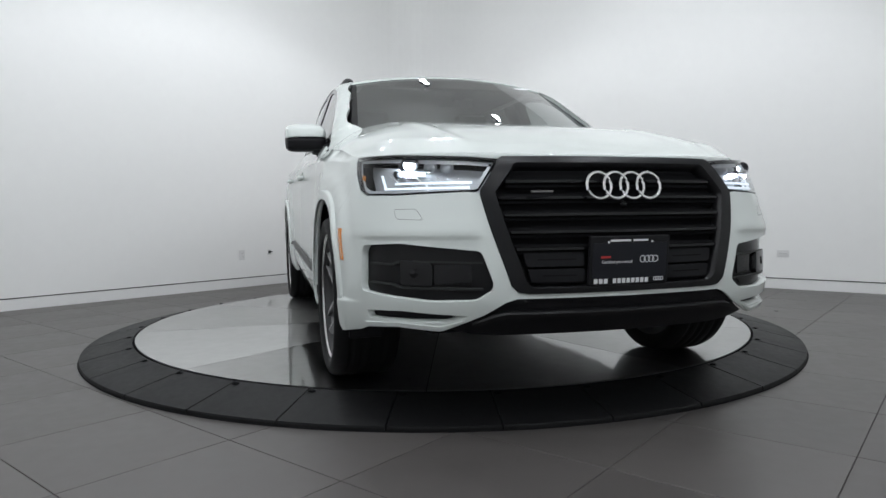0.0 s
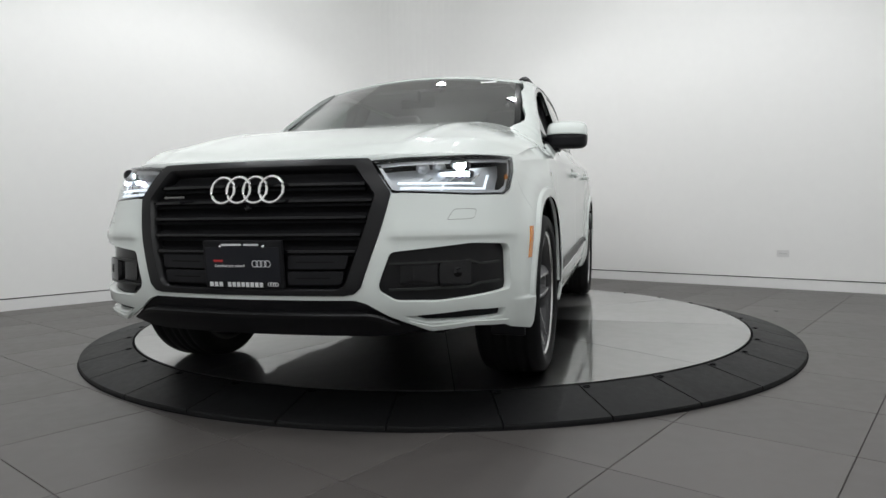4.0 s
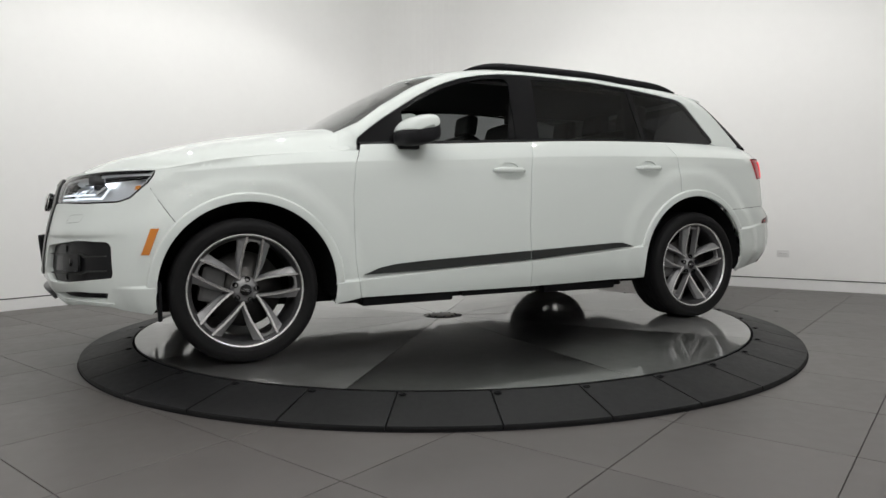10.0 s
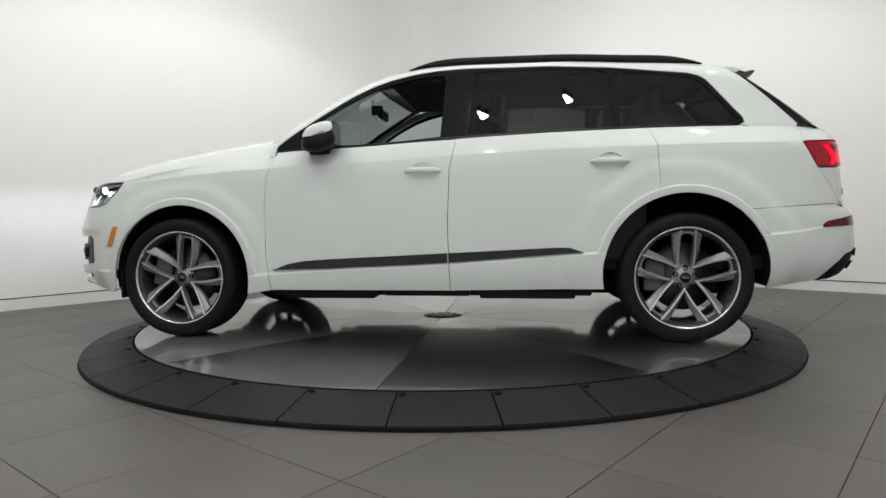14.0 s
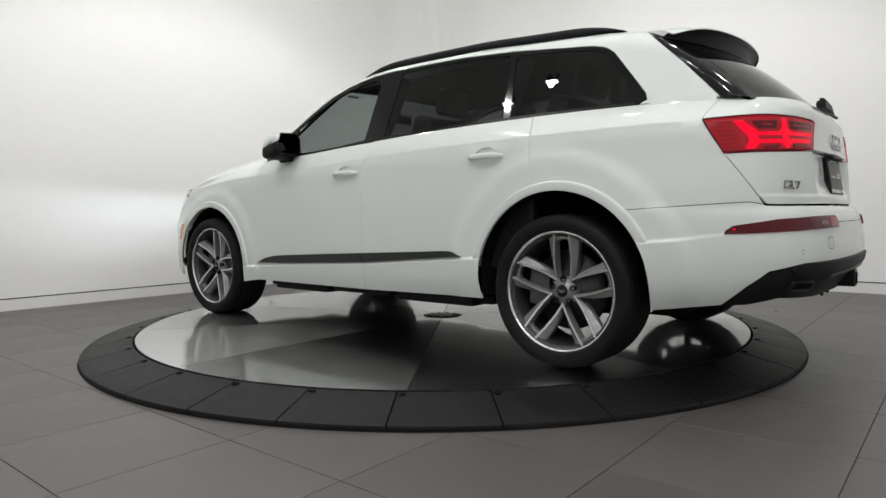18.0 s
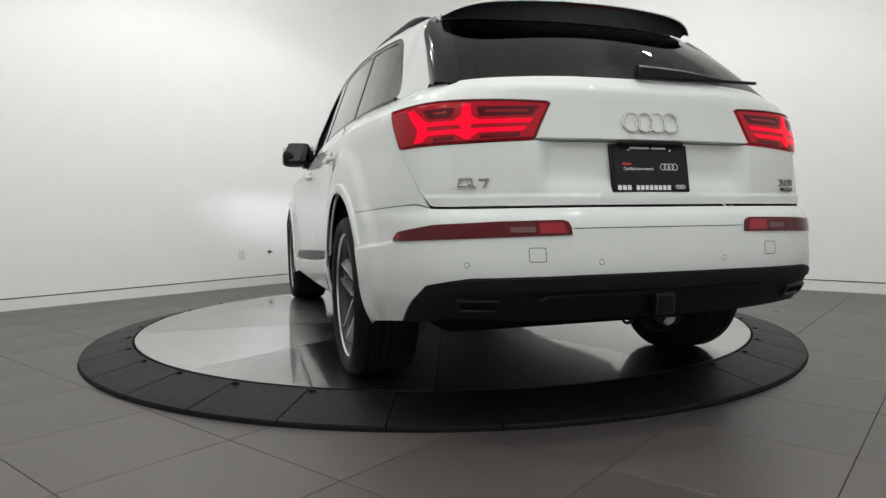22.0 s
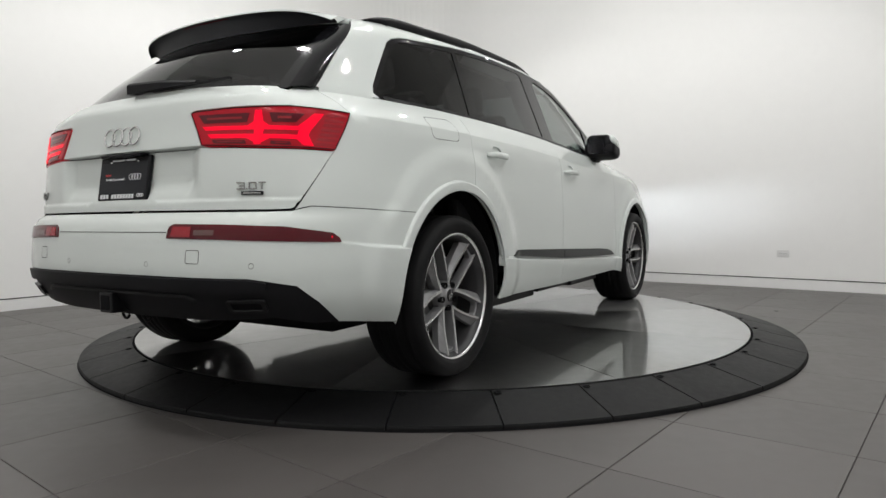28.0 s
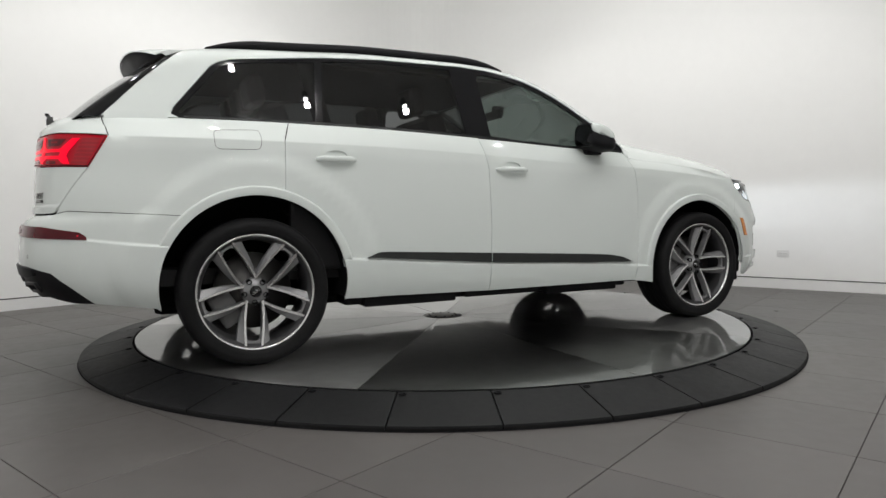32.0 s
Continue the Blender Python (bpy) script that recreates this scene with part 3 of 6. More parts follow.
# panels of each flank, as (x, z) outlines
fender = [(0.905, 0.29)] + [(0.934, 0.5), (0.936, 0.84), (0.918, 1.0), (0.885, 1.085)] + [(1.0, float(BELT(1.0))), (1.25, float(BELT(1.25))), (1.58, float(BELT(1.58))), (1.75, float(BELT(1.75))), (1.885, 0.966)] + [(1.905, 0.93), (1.93, 0.895), (1.790, 0.676)] + [p for p in ARCH_F[::-1] if p[0] < 1.785]
front_door = [(0.905, 0.29), (-0.177, 0.286), (-0.165, 0.66), (-0.178, 0.99), (-0.215, 1.169)] + [(x, float(BELT(x))) for x in (0.0, 0.2, 0.4, 0.6, 0.8, 0.87)] + [(0.918, 1.0), (0.936, 0.84), (0.934, 0.5)]
rear_door = [(-0.177, 0.286), (-1.045, 0.298)] + [p for p in ARCH_R[::-1] if p[0] > -1.347] + [(-1.351, 0.816), (-1.351, 0.88), (-1.339, 1.11)] + [(x, float(BELT(x))) for x in (-1.30, -1.25, -1.0, -0.75, -0.5, -0.3, -0.215)] + [(-0.178, 0.99), (-0.165, 0.66)]
GATE_SIDE = [(-2.150, 1.219), (-2.132, 1.16), (-2.120, 1.112), (-2.205, 0.967), (-2.345, 0.757)]
quarter = [(-1.351, 0.816)] + [p for p in ARCH_R[::-1] if p[0] < -1.351 and p[1] > 0.742] + [(-1.80, 0.740), (-2.09, 0.756), (-2.30, 0.767), (-2.345, 0.755)] + GATE_SIDE[::-1][1:] + [(x, float(BELT(x)) + 0.0035) for x in (-2.0, -1.86)] + [(x, float(BELT(x))) for x in (-1.8, -1.6, -1.4, -1.30)] + [(-1.339, 1.11)]


def X(x, z):
    return float(solve_s(z, x, 0, 0.02, SMAX - 0.02, False)), z


def F(y, z):
    s = float(solve_s(z, abs(y), 1, 0.0, float(np.interp(-1.5, -PX, ARC)), True))
    return (-s if y < 0 else s), z


def R(y, z):
    s = float(solve_s(z, abs(y), 1, float(np.interp(1.7, -PX, ARC)), SMAX, False))
    return (2 * SMAX - s if y < 0 else s), z


def both(half, middle):
    """A closed outline from its left half, mirrored about s = middle."""
    return densify(list(half) + [(2 * middle - s, z) for s, z in half[::-1]])


def loop(pts):
    return densify(pts)


def seam(name, pts, parent, side=1, width=0.0022, material=None, func=None):
    """A fine dark line round a cover let into a panel."""
    p = np.asarray(densify(pts, 0.012))
    return skin(name, p, func or body, material or DARK, parent, holes=[shrunk(p, width)], gap=0.0, edge=0.0, off=0.0007, side=side, step=0.2)


LIP = smooth_curve([(-0.1, 0.008), (0.0, 0.011), (0.35, 0.0136), (0.75, 0.0142), (0.86, 0.0124), (1.0, -0.0015), (1.1, -0.004)])
HANDLES = {"front": (-0.024, 0.992), "rear": (-1.083, 1.024)}


def pocket(cx, cz):
    return [(cx + 0.058 * math.cos(a), cz + 0.012 + 0.028 * math.sin(a)) for a in np.linspace(0, 2 * math.pi, 24, endpoint=False)]


def door_handle(parent, cx, cz, side):
    """A pull handle bridging its pocket."""
    pts, n = [], 18
    verts, faces = [], []
    for i in range(n + 1):
        t = i / n
        x = cx + 0.108 - 0.216 * t
        y = float(body(np.array([X(x, cz)[0]]), np.array([cz]))[0, 1])
        rise = 0.032 * min(1.0, 4.5 * min(t, 1 - t) ** 0.9 + 0.05)
        hw = 0.016 * (0.55 + 0.45 * min(1, 6 * min(t, 1 - t)))
        for j in range(10):
            a = 2 * math.pi * j / 10
            verts.append((x, side * (y + rise - 0.004 + 0.009 * math.cos(a)), cz - 0.004 + hw * math.sin(a)))
    for i in range(n):
        for j in range(10):
            a, b = i * 10 + j, i * 10 + (j + 1) % 10
            q = (a, b, b + 10, a + 10)
            faces.append(q if side < 0 else q[::-1])
    faces += [tuple(range(10)) if side > 0 else tuple(range(10))[::-1], tuple(range(n * 10, n * 10 + 10))[::-1 if side > 0 else 1]]
    return raw("door_handle", verts, faces, PAINT, parent, "", True)


for side in (1, -1):
    skin("fender", loop([X(*p) for p in fender]), body, PAINT, car, side=side, gap=0.0011)
    for nm, outline, hk in (("front_door", front_door, "front"), ("rear_door", rear_door, "rear")):
        hole = by_x(pocket(*HANDLES[hk]))
        d = skin(nm, by_x(outline), body, PAINT, car, side=side, holes=[hole], hole_edge=0.02)
        skin("handle_pocket", by_x(pocket(*HANDLES[hk])), lambda s, z, c=HANDLES[hk]: body(s, z) - np.stack([0 * s, 0.0095 + 0 * s, 0 * s], -1), PAINT, d, side=side, gap=-0.002, edge=0)
        door_handle(d, *HANDLES[hk], side)
    skin("quarter_panel", loop([X(*p) for p in quarter]), body, PAINT, car, side=side, gap=0.0022)
    # lower mouldings, one on each door
    top = [(0.891, 0.413), (0.80, 0.448), (0.70, 0.466), (0.55, 0.476), (-0.163, 0.509)]
    skin("door_moulding", by_x(top + [(-0.163, 0.452), (0.5, 0.423)]), body, MOLD, car, side=side, off=0.012, edge=0.012, gap=0.001, label="dark grey lower door moulding")
    skin("door_moulding", by_x([(-0.172, 0.5095), (-0.80, 0.538), (-0.86, 0.537), (-0.935, 0.511), (-0.172, 0.453)]), body, MOLD, car, side=side, off=0.012, edge=0.012, gap=0.001, label="dark grey lower door moulding")
    # raised lips round the wheel openings
    for cx, cz, r, a0, a1 in ((1.474, 0.375, 0.435, 181, 0), (-1.490, 0.390, 0.448, 155, 10)):
        def lip(u, w, cx=cx, cz=cz, r=r, a0=a0, a1=a1, side=side):
            a, rr = np.radians(a0 + (a1 - a0) * np.asarray(u, float)), r - 0.002 + 0.047 * np.asarray(w, float)
            z = cz + rr * np.sin(a)
            p = body(solve_s(z, cx + rr * np.cos(a), 0, 0.02, SMAX - 0.02, False), z)
            # the lip runs out where the ledges below it stand as far proud
            x = p[..., 0]
            under_it = np.where(x < -1.49, FOLD(x), np.where(x > 1.474, 0.408, LEDGE(x)))
            k = 1 - sm((under_it - z) / 0.009 + 0.5)
            p[..., 1] = side * (p[..., 1] + LIP(w) * k - 0.003 * (1 - k))
            return p
        patch("wheel_arch_lip", lip, 64, 15, PAINT, car, "", (0, 1), (0, 1), 0.035)
    skin("side_marker", by_x([(1.886, 0.684), (1.925, 0.684), (1.972, 0.558), (1.932, 0.556)]), body, AMBER, car, side=side, off=0.004, edge=0.006, label="amber side marker lens")

# made-up dark sheet just inside the panels, so the shut lines read as shaded
shell = [X(1.055, 0.30), X(0.2, 0.29), X(-1.045, 0.30)] + [X(*p) for p in ARCH_R[::-1] if p[1] > 0.32] + [X(-1.95, 0.34), X(-2.2, 0.37), R(0.72, 0.42), R(0.52, 0.42)]
shell_top = [R(0.52, 1.16), X(-2.12, 1.15)] + [X(x, float(BELT(x)) - 0.03) for x in (-1.8, -1.4, -0.7, 0.0, 0.8, 1.2, 1.6)] + [X(1.86, 0.94), X(1.78, 0.69)] + [X(*p) for p in ARCH_F[::-1] if p[0] < 1.77 and p[1] > 0.30]
for side in (1, -1):
    skin("shut_line_shade", loop(shell + shell_top), body, DARK, car, side=side, off=-0.013, edge=0.0, gap=0.0, step=0.06)

# ---- nose ----
FOG = rounded([F(0.535, 0.602), F(0.496, 0.487), F(0.500, 0.463), F(0.552, 0.428), F(0.70, 0.425), X(2.098, 0.452), X(2.092, 0.475), X(2.095, 0.60), X(2.11, 0.622), F(0.80, 0.630)], 0.018, 4)
SLOT = [F(0.575, 0.372), F(0.645, 0.346), F(0.76, 0.346), X(2.12, 0.352), X(2.115, 0.382), F(0.79, 0.388)]
bumper_half = [F(0.0, 0.4485), F(0.375, 0.4495), F(0.412, 0.456), F(0.437, 0.48), F(0.526, 0.806), F(0.56, 0.8105), X(2.20, 0.802), X(2.06, 0.806), X(2.005, 0.826), X(1.93, 0.897), X(1.792, 0.674)] + [X(*p) for p in ARCH_F if p[0] > 1.795 and p[1] > 0.36] + [X(1.912, 0.30), X(1.93, 0.276), X(2.05, 0.298), X(2.10, 0.315), F(0.80, 0.325), F(0.650, 0.315), F(0.525, 0.374), F(0.455, 0.420), F(0.415, 0.433), F(0.0, 0.4325)]
front_bumper = skin("front_bumper", both(bumper_half[1:-1], 0.0), body, PAINT, car, holes=[loop(FOG), loop([(-s, z) for s, z in FOG[::-1]]), loop(SLOT), loop([(-s, z) for s, z in SLOT[::-1]])], gap=0.0006, hole_edge=0.03)


for side in (1, -1):
    fog = skin("fog_insert", loop(FOG), body, SATIN, car, off=-0.032, gap=-0.004, edge=0, side=side, label="black lower air intake insert")
    for zz, dz in ((0.566, -0.012), (0.470, 0.012)):
        up = [F(0.53, zz), F(0.70, zz + 0.004), F(0.80, zz + 0.004), F(0.83, zz + 0.004 + dz), X(2.13, zz + 0.006 + dz)]
        skin("louvre", loop(up + [(s, z - 0.007) for s, z in up[::-1]]), body, MOLD, fog, off=-0.014, edge=0.015, gap=0, side=side, step=0.1)
    for z0, z1 in ((0.482, 0.556), (0.435, 0.462), (0.575, 0.605)):
        skin("mesh_panel", loop([F(0.57 if z0 > 0.44 else 0.60, z0), F(0.695, z0), F(0.695, z1), F(0.57, z1)]), body, GLOSS if z0 == 0.482 else SATIN, fog, off=-0.027, edge=0.004, gap=0, side=side, step=0.1)
    skin("sensor_cover", loop(rounded([F(0.70, 0.475), F(0.80, 0.482), F(0.80, 0.570), F(0.70, 0.562)], 0.012)), body, GLOSS, fog, off=-0.012, edge=0.02, gap=0, side=side, label="square black sensor cover")
    cc = body(np.array([F(0.755, 0.525)[0]]), np.array([0.525]))[0]
    v, f = lathe([(0.0001, 0.004), (0.016, 0.002), (0.022, -0.010)], 18)
    so = raw("sensor_dome", v, f, GLOSS, fog, "", True)
    so.matrix_local = pose(cc[0] - 0.011, side * (cc[1] - 0.006), cc[2], 0, 90, side * 28)
    skin("slot_insert", loop(SLOT), body, BLACK, car, off=-0.03, gap=-0.004, edge=0, side=side)
    seam("washer_cover", rounded([F(0.715, 0.712), F(0.800, 0.716), F(0.805, 0.752), F(0.735, 0.752)], 0.012), car, side, 0.0011)
    skin("lower_lip", loop([F(0.585, 0.358), F(0.66, 0.319), F(0.80, 0.332), X(2.09, 0.322), X(2.09, 0.335), F(0.80, 0.347), F(0.665, 0.335)]), body, PAINT, car, off=0.008, edge=0.012, gap=0.0, side=side)
chin_half = [F(0.0, 0.431), F(0.415, 0.431), F(0.455, 0.418), F(0.525, 0.372), F(0.64, 0.313), F(0.55, 0.288), F(0.46, 0.280), F(0.0, 0.274)]
chin = skin("front_valance", both(chin_half[1:-1], 0.0), body, BLACK, car, off=-0.018, edge=0.05, gap=0.0, label="black lower front valance")
skin("splitter", both([F(0.10, 0.384), F(0.44, 0.384), F(0.49, 0.376), F(0.56, 0.346), F(0.545, 0.340), F(0.48, 0.364), F(0.43, 0.372), F(0.10, 0.372)], 0.0), body, SATIN, chin, off=0.014, edge=0.04, gap=0.0, label="black splitter blade")
G_OUT = [F(0.428, 0.936), F(0.440, 0.930), F(0.524, 0.815), F(0.524, 0.798), F(0.436, 0.480), F(0.410, 0.456), F(0.375, 0.4495)]
G_IN = [F(0.385, 0.910), F(0.396, 0.904), F(0.470, 0.808), F(0.470, 0.795), F(0.386, 0.497), F(0.366, 0.477), F(0.340, 0.472)]
frame_grille = skin("grille_frame", both(G_OUT, 0.0), body, SATIN, car, holes=[both(G_IN, 0.0)], off=0.006, edge=0.02, gap=0.001, hole_edge=0.05, label="dark satin single-frame grille surround")
grille = skin("grille_back", both(G_IN, 0.0), body, DARK, car, off=-0.05, edge=0, gap=-0.01)
for zz in (0.848, 0.789, 0.728, 0.667, 0.607):
    w = float(np.interp(zz, [0.48, 0.80, 0.91], [0.385, 0.468, 0.392])) - 0.004
    skin("slat", loop([F(-w, zz - 0.0045), F(0.0, zz - 0.0045), F(w, zz - 0.0045), F(w, zz + 0.0045), F(0, zz + 0.0045), F(-w, zz + 0.0045)]), body, GLOSS, grille, off=-0.006, edge=0.035, gap=0, step=0.2)
    for zk in (zz - 0.012, zz + 0.012):
        skin("slat_web", loop([F(-w, zk - 0.005), F(0.0, zk - 0.005), F(w, zk - 0.005), F(w, zk + 0.005), F(0, zk + 0.005), F(-w, zk + 0.005)]), body, DARK, grille, off=-0.020, edge=0.02, gap=0, step=0.2)
for sgn in (1, -1):
    for z0, z1 in ((0.488, 0.536), (0.545, 0.594)):
        w1 = float(np.interp((z0 + z1) / 2, [0.48, 0.80], [0.385, 0.468])) - 0.018
        skin("lower_panel", loop(rounded([F(0.168, z0), F(w1 - 0.01, z0), F(w1, z1), F(0.168, z1)], 0.01)), body, BLACK, grille, off=-0.014, edge=0.02, gap=0, side=sgn)
        skin("slot_line", loop([F(0.20, (z0 + z1) / 2 - 0.002), F(w1 - 0.05, (z0 + z1) / 2 - 0.002), F(w1 - 0.05, (z0 + z1) / 2 + 0.002), F(0.20, (z0 + z1) / 2 + 0.002)]), body, DARK, grille, off=-0.0135, edge=0, gap=0, side=sgn)


def rings(parent, x, z, facing, pitch=0.0715, r=0.051, thick=0.0062):
    """Four linked bright rings in a row."""
    emblem = new("emblem")
    emblem.parent = parent
    for i in range(4):
        cy = (i - 1.5) * pitch
        v, f = tube([(0.002 * (i % 2), cy + r * math.cos(a), r * math.sin(a)) for a in np.linspace(0, 2 * math.pi, 40, endpoint=False)], thick, 10, True)
        raw("ring", v, f, CHROME, emblem, "", True)
    emblem.matrix_local = Matrix.Translation((x, 0, z)) @ Matrix.Rotation(radians(facing), 4, "Y")
    emblem["label"] = "four linked chrome rings"
    return emblem


rings(car, 2.428, 0.829, -12, 0.0672, 0.0483)
part("badge", box((2.416, -0.362, 0.8035), (2.424, -0.278, 0.8115), 0.002), STEEL, grille, "small bright badge bar")
v, f = lathe([(0.0001, 0.008), (0.010, 0.007), (0.014, 0.0)], 16)
cm = raw("camera_pod", v, f, GLOSS, grille, "", True)
cm.matrix_local = pose(2.425, 0.0, 0.762, 0, 90, 0)


def text_mesh(name, body_text, size, material, parent, m, depth=0.0006):
    cu = bpy.data.curves.new(name, "FONT")
    cu.body, cu.size, cu.extrude, cu.align_x, cu.align_y = body_text, size, depth, "CENTER", "CENTER"
    cu.resolution_u = 3
    tmp = bpy.data.objects.new(name, cu)
    scene.collection.objects.link(tmp)
    me = bpy.data.meshes.new_from_object(tmp.evaluated_get(bpy.context.evaluated_depsgraph_get()))
    bpy.data.objects.remove(tmp)
    ob = link(name, me, material, parent)
    ob.matrix_local = m
    return ob


def dealer_plate(parent, m):
    """A dealer's card in a plate frame: x to the reader's right, y up, z towards the reader."""
    root = new("plate_holder")
    root.parent = parent
    root.matrix_local = m
    root["label"] = "black dealer plate in a black frame"
    part("frame", box((-0.162, -0.088, -0.012), (0.162, 0.088, 0.004), 0.006), BLACK, root)
    part("card", box((-0.150, -0.062, 0.003), (0.150, 0.064, 0.0055), 0.001), PLATEBLACK, root)
    text_mesh("print", "Certified pre-owned", 0.0148, WHITEINK, root, pose(-0.053, -0.004, 0.0062))
    part("print_bar", box((-0.118, 0.010, 0.0055), (-0.080, 0.018, 0.0062)), REDINK, root)
    for i, (x0, x1) in enumerate(((-0.082, 0.000), (0.010, 0.070))):
        part("print_bar", box((x0, 0.069, 0.004), (x1, 0.076, 0.0052)), WHITEINK, root)
    for x0, x1 in ((-0.142, -0.082), (-0.066, 0.083)):
        n = 3 if x0 < -0.1 else 8
        for i in range(n):
            a = x0 + (x1 - x0) * i / n
            part("print_bar", box((a, -0.081, 0.004), (a + (x1 - x0) / n * 0.72, -0.064, 0.0052)), WHITEINK, root)
    for cx, cy, p, r in ((0.077, 0.004, 0.017, 0.0115), (0.120, -0.070, 0.0095, 0.006)):
        for i in range(4):
            v, f = tube([(cx + (i - 1.5) * p + r * math.cos(a), cy + r * math.sin(a), 0.0056) for a in np.linspace(0, 2 * math.pi, 24, endpoint=False)], 0.0013, 6, True)
            raw("print_ring", v, f, WHITEINK, root, "", True)
    for sx in (-0.088, 0.088):
        v, f = lathe([(0.0001, 0.008), (0.005, 0.007), (0.006, 0.003)], 12)
        s = raw("screw", v, f, CHROME, root, "", True)
        s.matrix_local = pose(sx, 0.066, 0.0)
    return root


AHEAD = Matrix(((0, 0, 1, 0), (1, 0, 0, 0), (0, 1, 0, 0), (0, 0, 0, 1)))        # reader stands before the nose
BEHIND = Matrix(((0, 0, -1, 0), (-1, 0, 0, 0), (0, 1, 0, 0), (0, 0, 0, 1)))
dealer_plate(car, Matrix.Translation((2.466, 0, 0.560)) @ Matrix.Rotation(radians(5), 4, "Y") @ AHEAD)

# ---- headlamps ----
HL = [F(0.447, 0.932), F(0.527, 0.818), F(0.545, 0.8135), X(2.20, 0.805), X(2.06, 0.809), X(2.008, 0.829), X(1.935, 0.897), X(1.905, 0.935), X(1.893, 0.963), X(2.0, 0.961), X(2.12, 0.957), F(0.70, 0.951), F(0.55, 0.943)]
for side in (1, -1):
    lamp = skin("headlamp", loop(HL), body, HLCASE, car, off=-0.075, gap=0.0, edge=0.0, side=side, label="clear headlamp with lit light strips")
    skin("bezel", loop(HL), body, GLOSS, lamp, holes=[shrunk(loop(HL), 0.006)], off=-0.002, edge=0.02, gap=0.001, side=side)
    skin("reflector_frame", shrunk(loop(HL), 0.004), body, HLCASE, lamp, holes=[shrunk(loop(HL), 0.020)], off=-0.022, edge=0.0, hole_edge=0.05, gap=0.0, side=side)
    skin("lens", loop(HL), body, LENS, lamp, off=0.0, edge=0, gap=0.0015, side=side, label="clear outer lens").visible_shadow = False
    for z0, y0, y1 in ((0.832, 0.555, 0.835), (0.851, 0.545, 0.80)):
        skin("light_strip", loop([F(y0, z0 - 0.0035), F(0.70, z0 - 0.0035), F(y1, z0 - 0.0035), F(y1, z0 + 0.0035), F(0.70, z0 + 0.0035), F(y0, z0 + 0.0035)]), body, LED, lamp, off=-0.018, edge=0.004, gap=0, side=side, step=0.1)
    for y0, za, zb in ((0.832, 0.832, 0.885), (0.695, 0.824, 0.852)):
        skin("light_strip", loop([F(y0 - 0.003, za), F(y0 + 0.003, za), F(y0 + 0.010, zb), F(y0 + 0.004, zb)]), body, LED, lamp, off=-0.020, edge=0.004, gap=0, side=side, step=0.1)
    for cy, cz, r in ((0.60, 0.902, 0.017), (0.655, 0.905, 0.017)):
        c = body(np.array([F(cy, cz)[0]]), np.array([cz]))[0]
        v, f = lathe([(0.0001, 0.018), (r * 0.5, 0.014), (r * 0.9, 0.0), (r, -0.004), (r * 1.15, -0.004), (r * 1.2, -0.05)], 20)
        o = raw("projector", v, f, HLCASE, lamp, "bright projector bowl", True)
        o.matrix_local = pose(c[0] - 0.055, side * c[1], c[2], 0, 90, 0)
    for k in range(6):
        y0 = 0.60 + 0.038 * k
        skin("reflector_fin", loop([F(y0, 0.858), F(y0 + 0.006, 0.858), F(y0 + 0.030, 0.872 + 0.004 * k), F(y0 + 0.022, 0.874 + 0.004 * k)]), body, CHROME if k % 2 else HLCASE, lamp, off=-0.030, edge=0.012, gap=0, side=side, step=0.1)
    skin("turn_signal", loop([X(1.968, 0.876), X(1.992, 0.870), X(1.985, 0.890), X(1.962, 0.894)]), body, AMBER, lamp, off=-0.019, edge=0.004, gap=0, side=side, step=0.1, label="small amber turn signal lens")
    # the dipped beam: a slim emitter under an added visor that cuts the light off at lamp height
    c = body(np.array([F(0.725, 0.892)[0]]), np.array([0.892]))[0]
    ex, ey = c[0] - 0.095, side * (c[1] - 0.005)
    raw("beam_emitter", [(ex, ey - 0.032, 0.882), (ex, ey + 0.032, 0.882), (ex, ey + 0.032, 0.889), (ex, ey - 0.032, 0.889)], [(0, 1, 2, 3)], BEAM, lamp, "lit low beam")
    gx, gy, gz = ex + 0.006, ey + side * 0.012, 0.915
    v, f = lathe([(0.0001, 0.006), (0.018, 0.004), (0.027, 0.0)], 20)
    raw("lit_projector", [(gx + p[2], gy + p[0], gz + p[1] * 0.8) for p in v], f, GLARE, lamp, "glowing projector lens")
    # added tube that hides the glowing disc from the side
    v, f = lathe([(0.0275, -0.01), (0.0290, 0.056), (0.032, 0.056), (0.032, -0.012)], 20)
    raw("projector_shroud", [(gx + p[2], gy + p[0], gz + p[1] * 0.8) for p in v], f, RIMDARK, lamp, "", True)
    part("beam_visor", prism([(ex - 0.01, ey - side * 0.06), (ex + 0.082, ey - side * 0.06), (ex + 0.078, ey), (ex + 0.034, ey + side * 0.05), (ex - 0.01, ey + side * 0.05)], 0.003, 0.0, Matrix.Translation((0, 0, 0.890))), BLACK, lamp)
    # tray, back and cheeks are added too, unseen: they shape the beam
    part("beam_tray", box((ex - 0.01, ey - 0.06, 0.868), (ex + 0.040, ey + 0.05, 0.871)), BLACK, lamp)
    part("beam_back", box((ex - 0.012, ey - 0.06, 0.868), (ex - 0.009, ey + 0.05, 0.893)), BLACK, lamp)
    for sy in (-0.062, 0.050):
        part("beam_cheek", box((ex - 0.012, ey + sy, 0.868), (ex + 0.040, ey + sy + 0.003, 0.893)), BLACK, lamp)
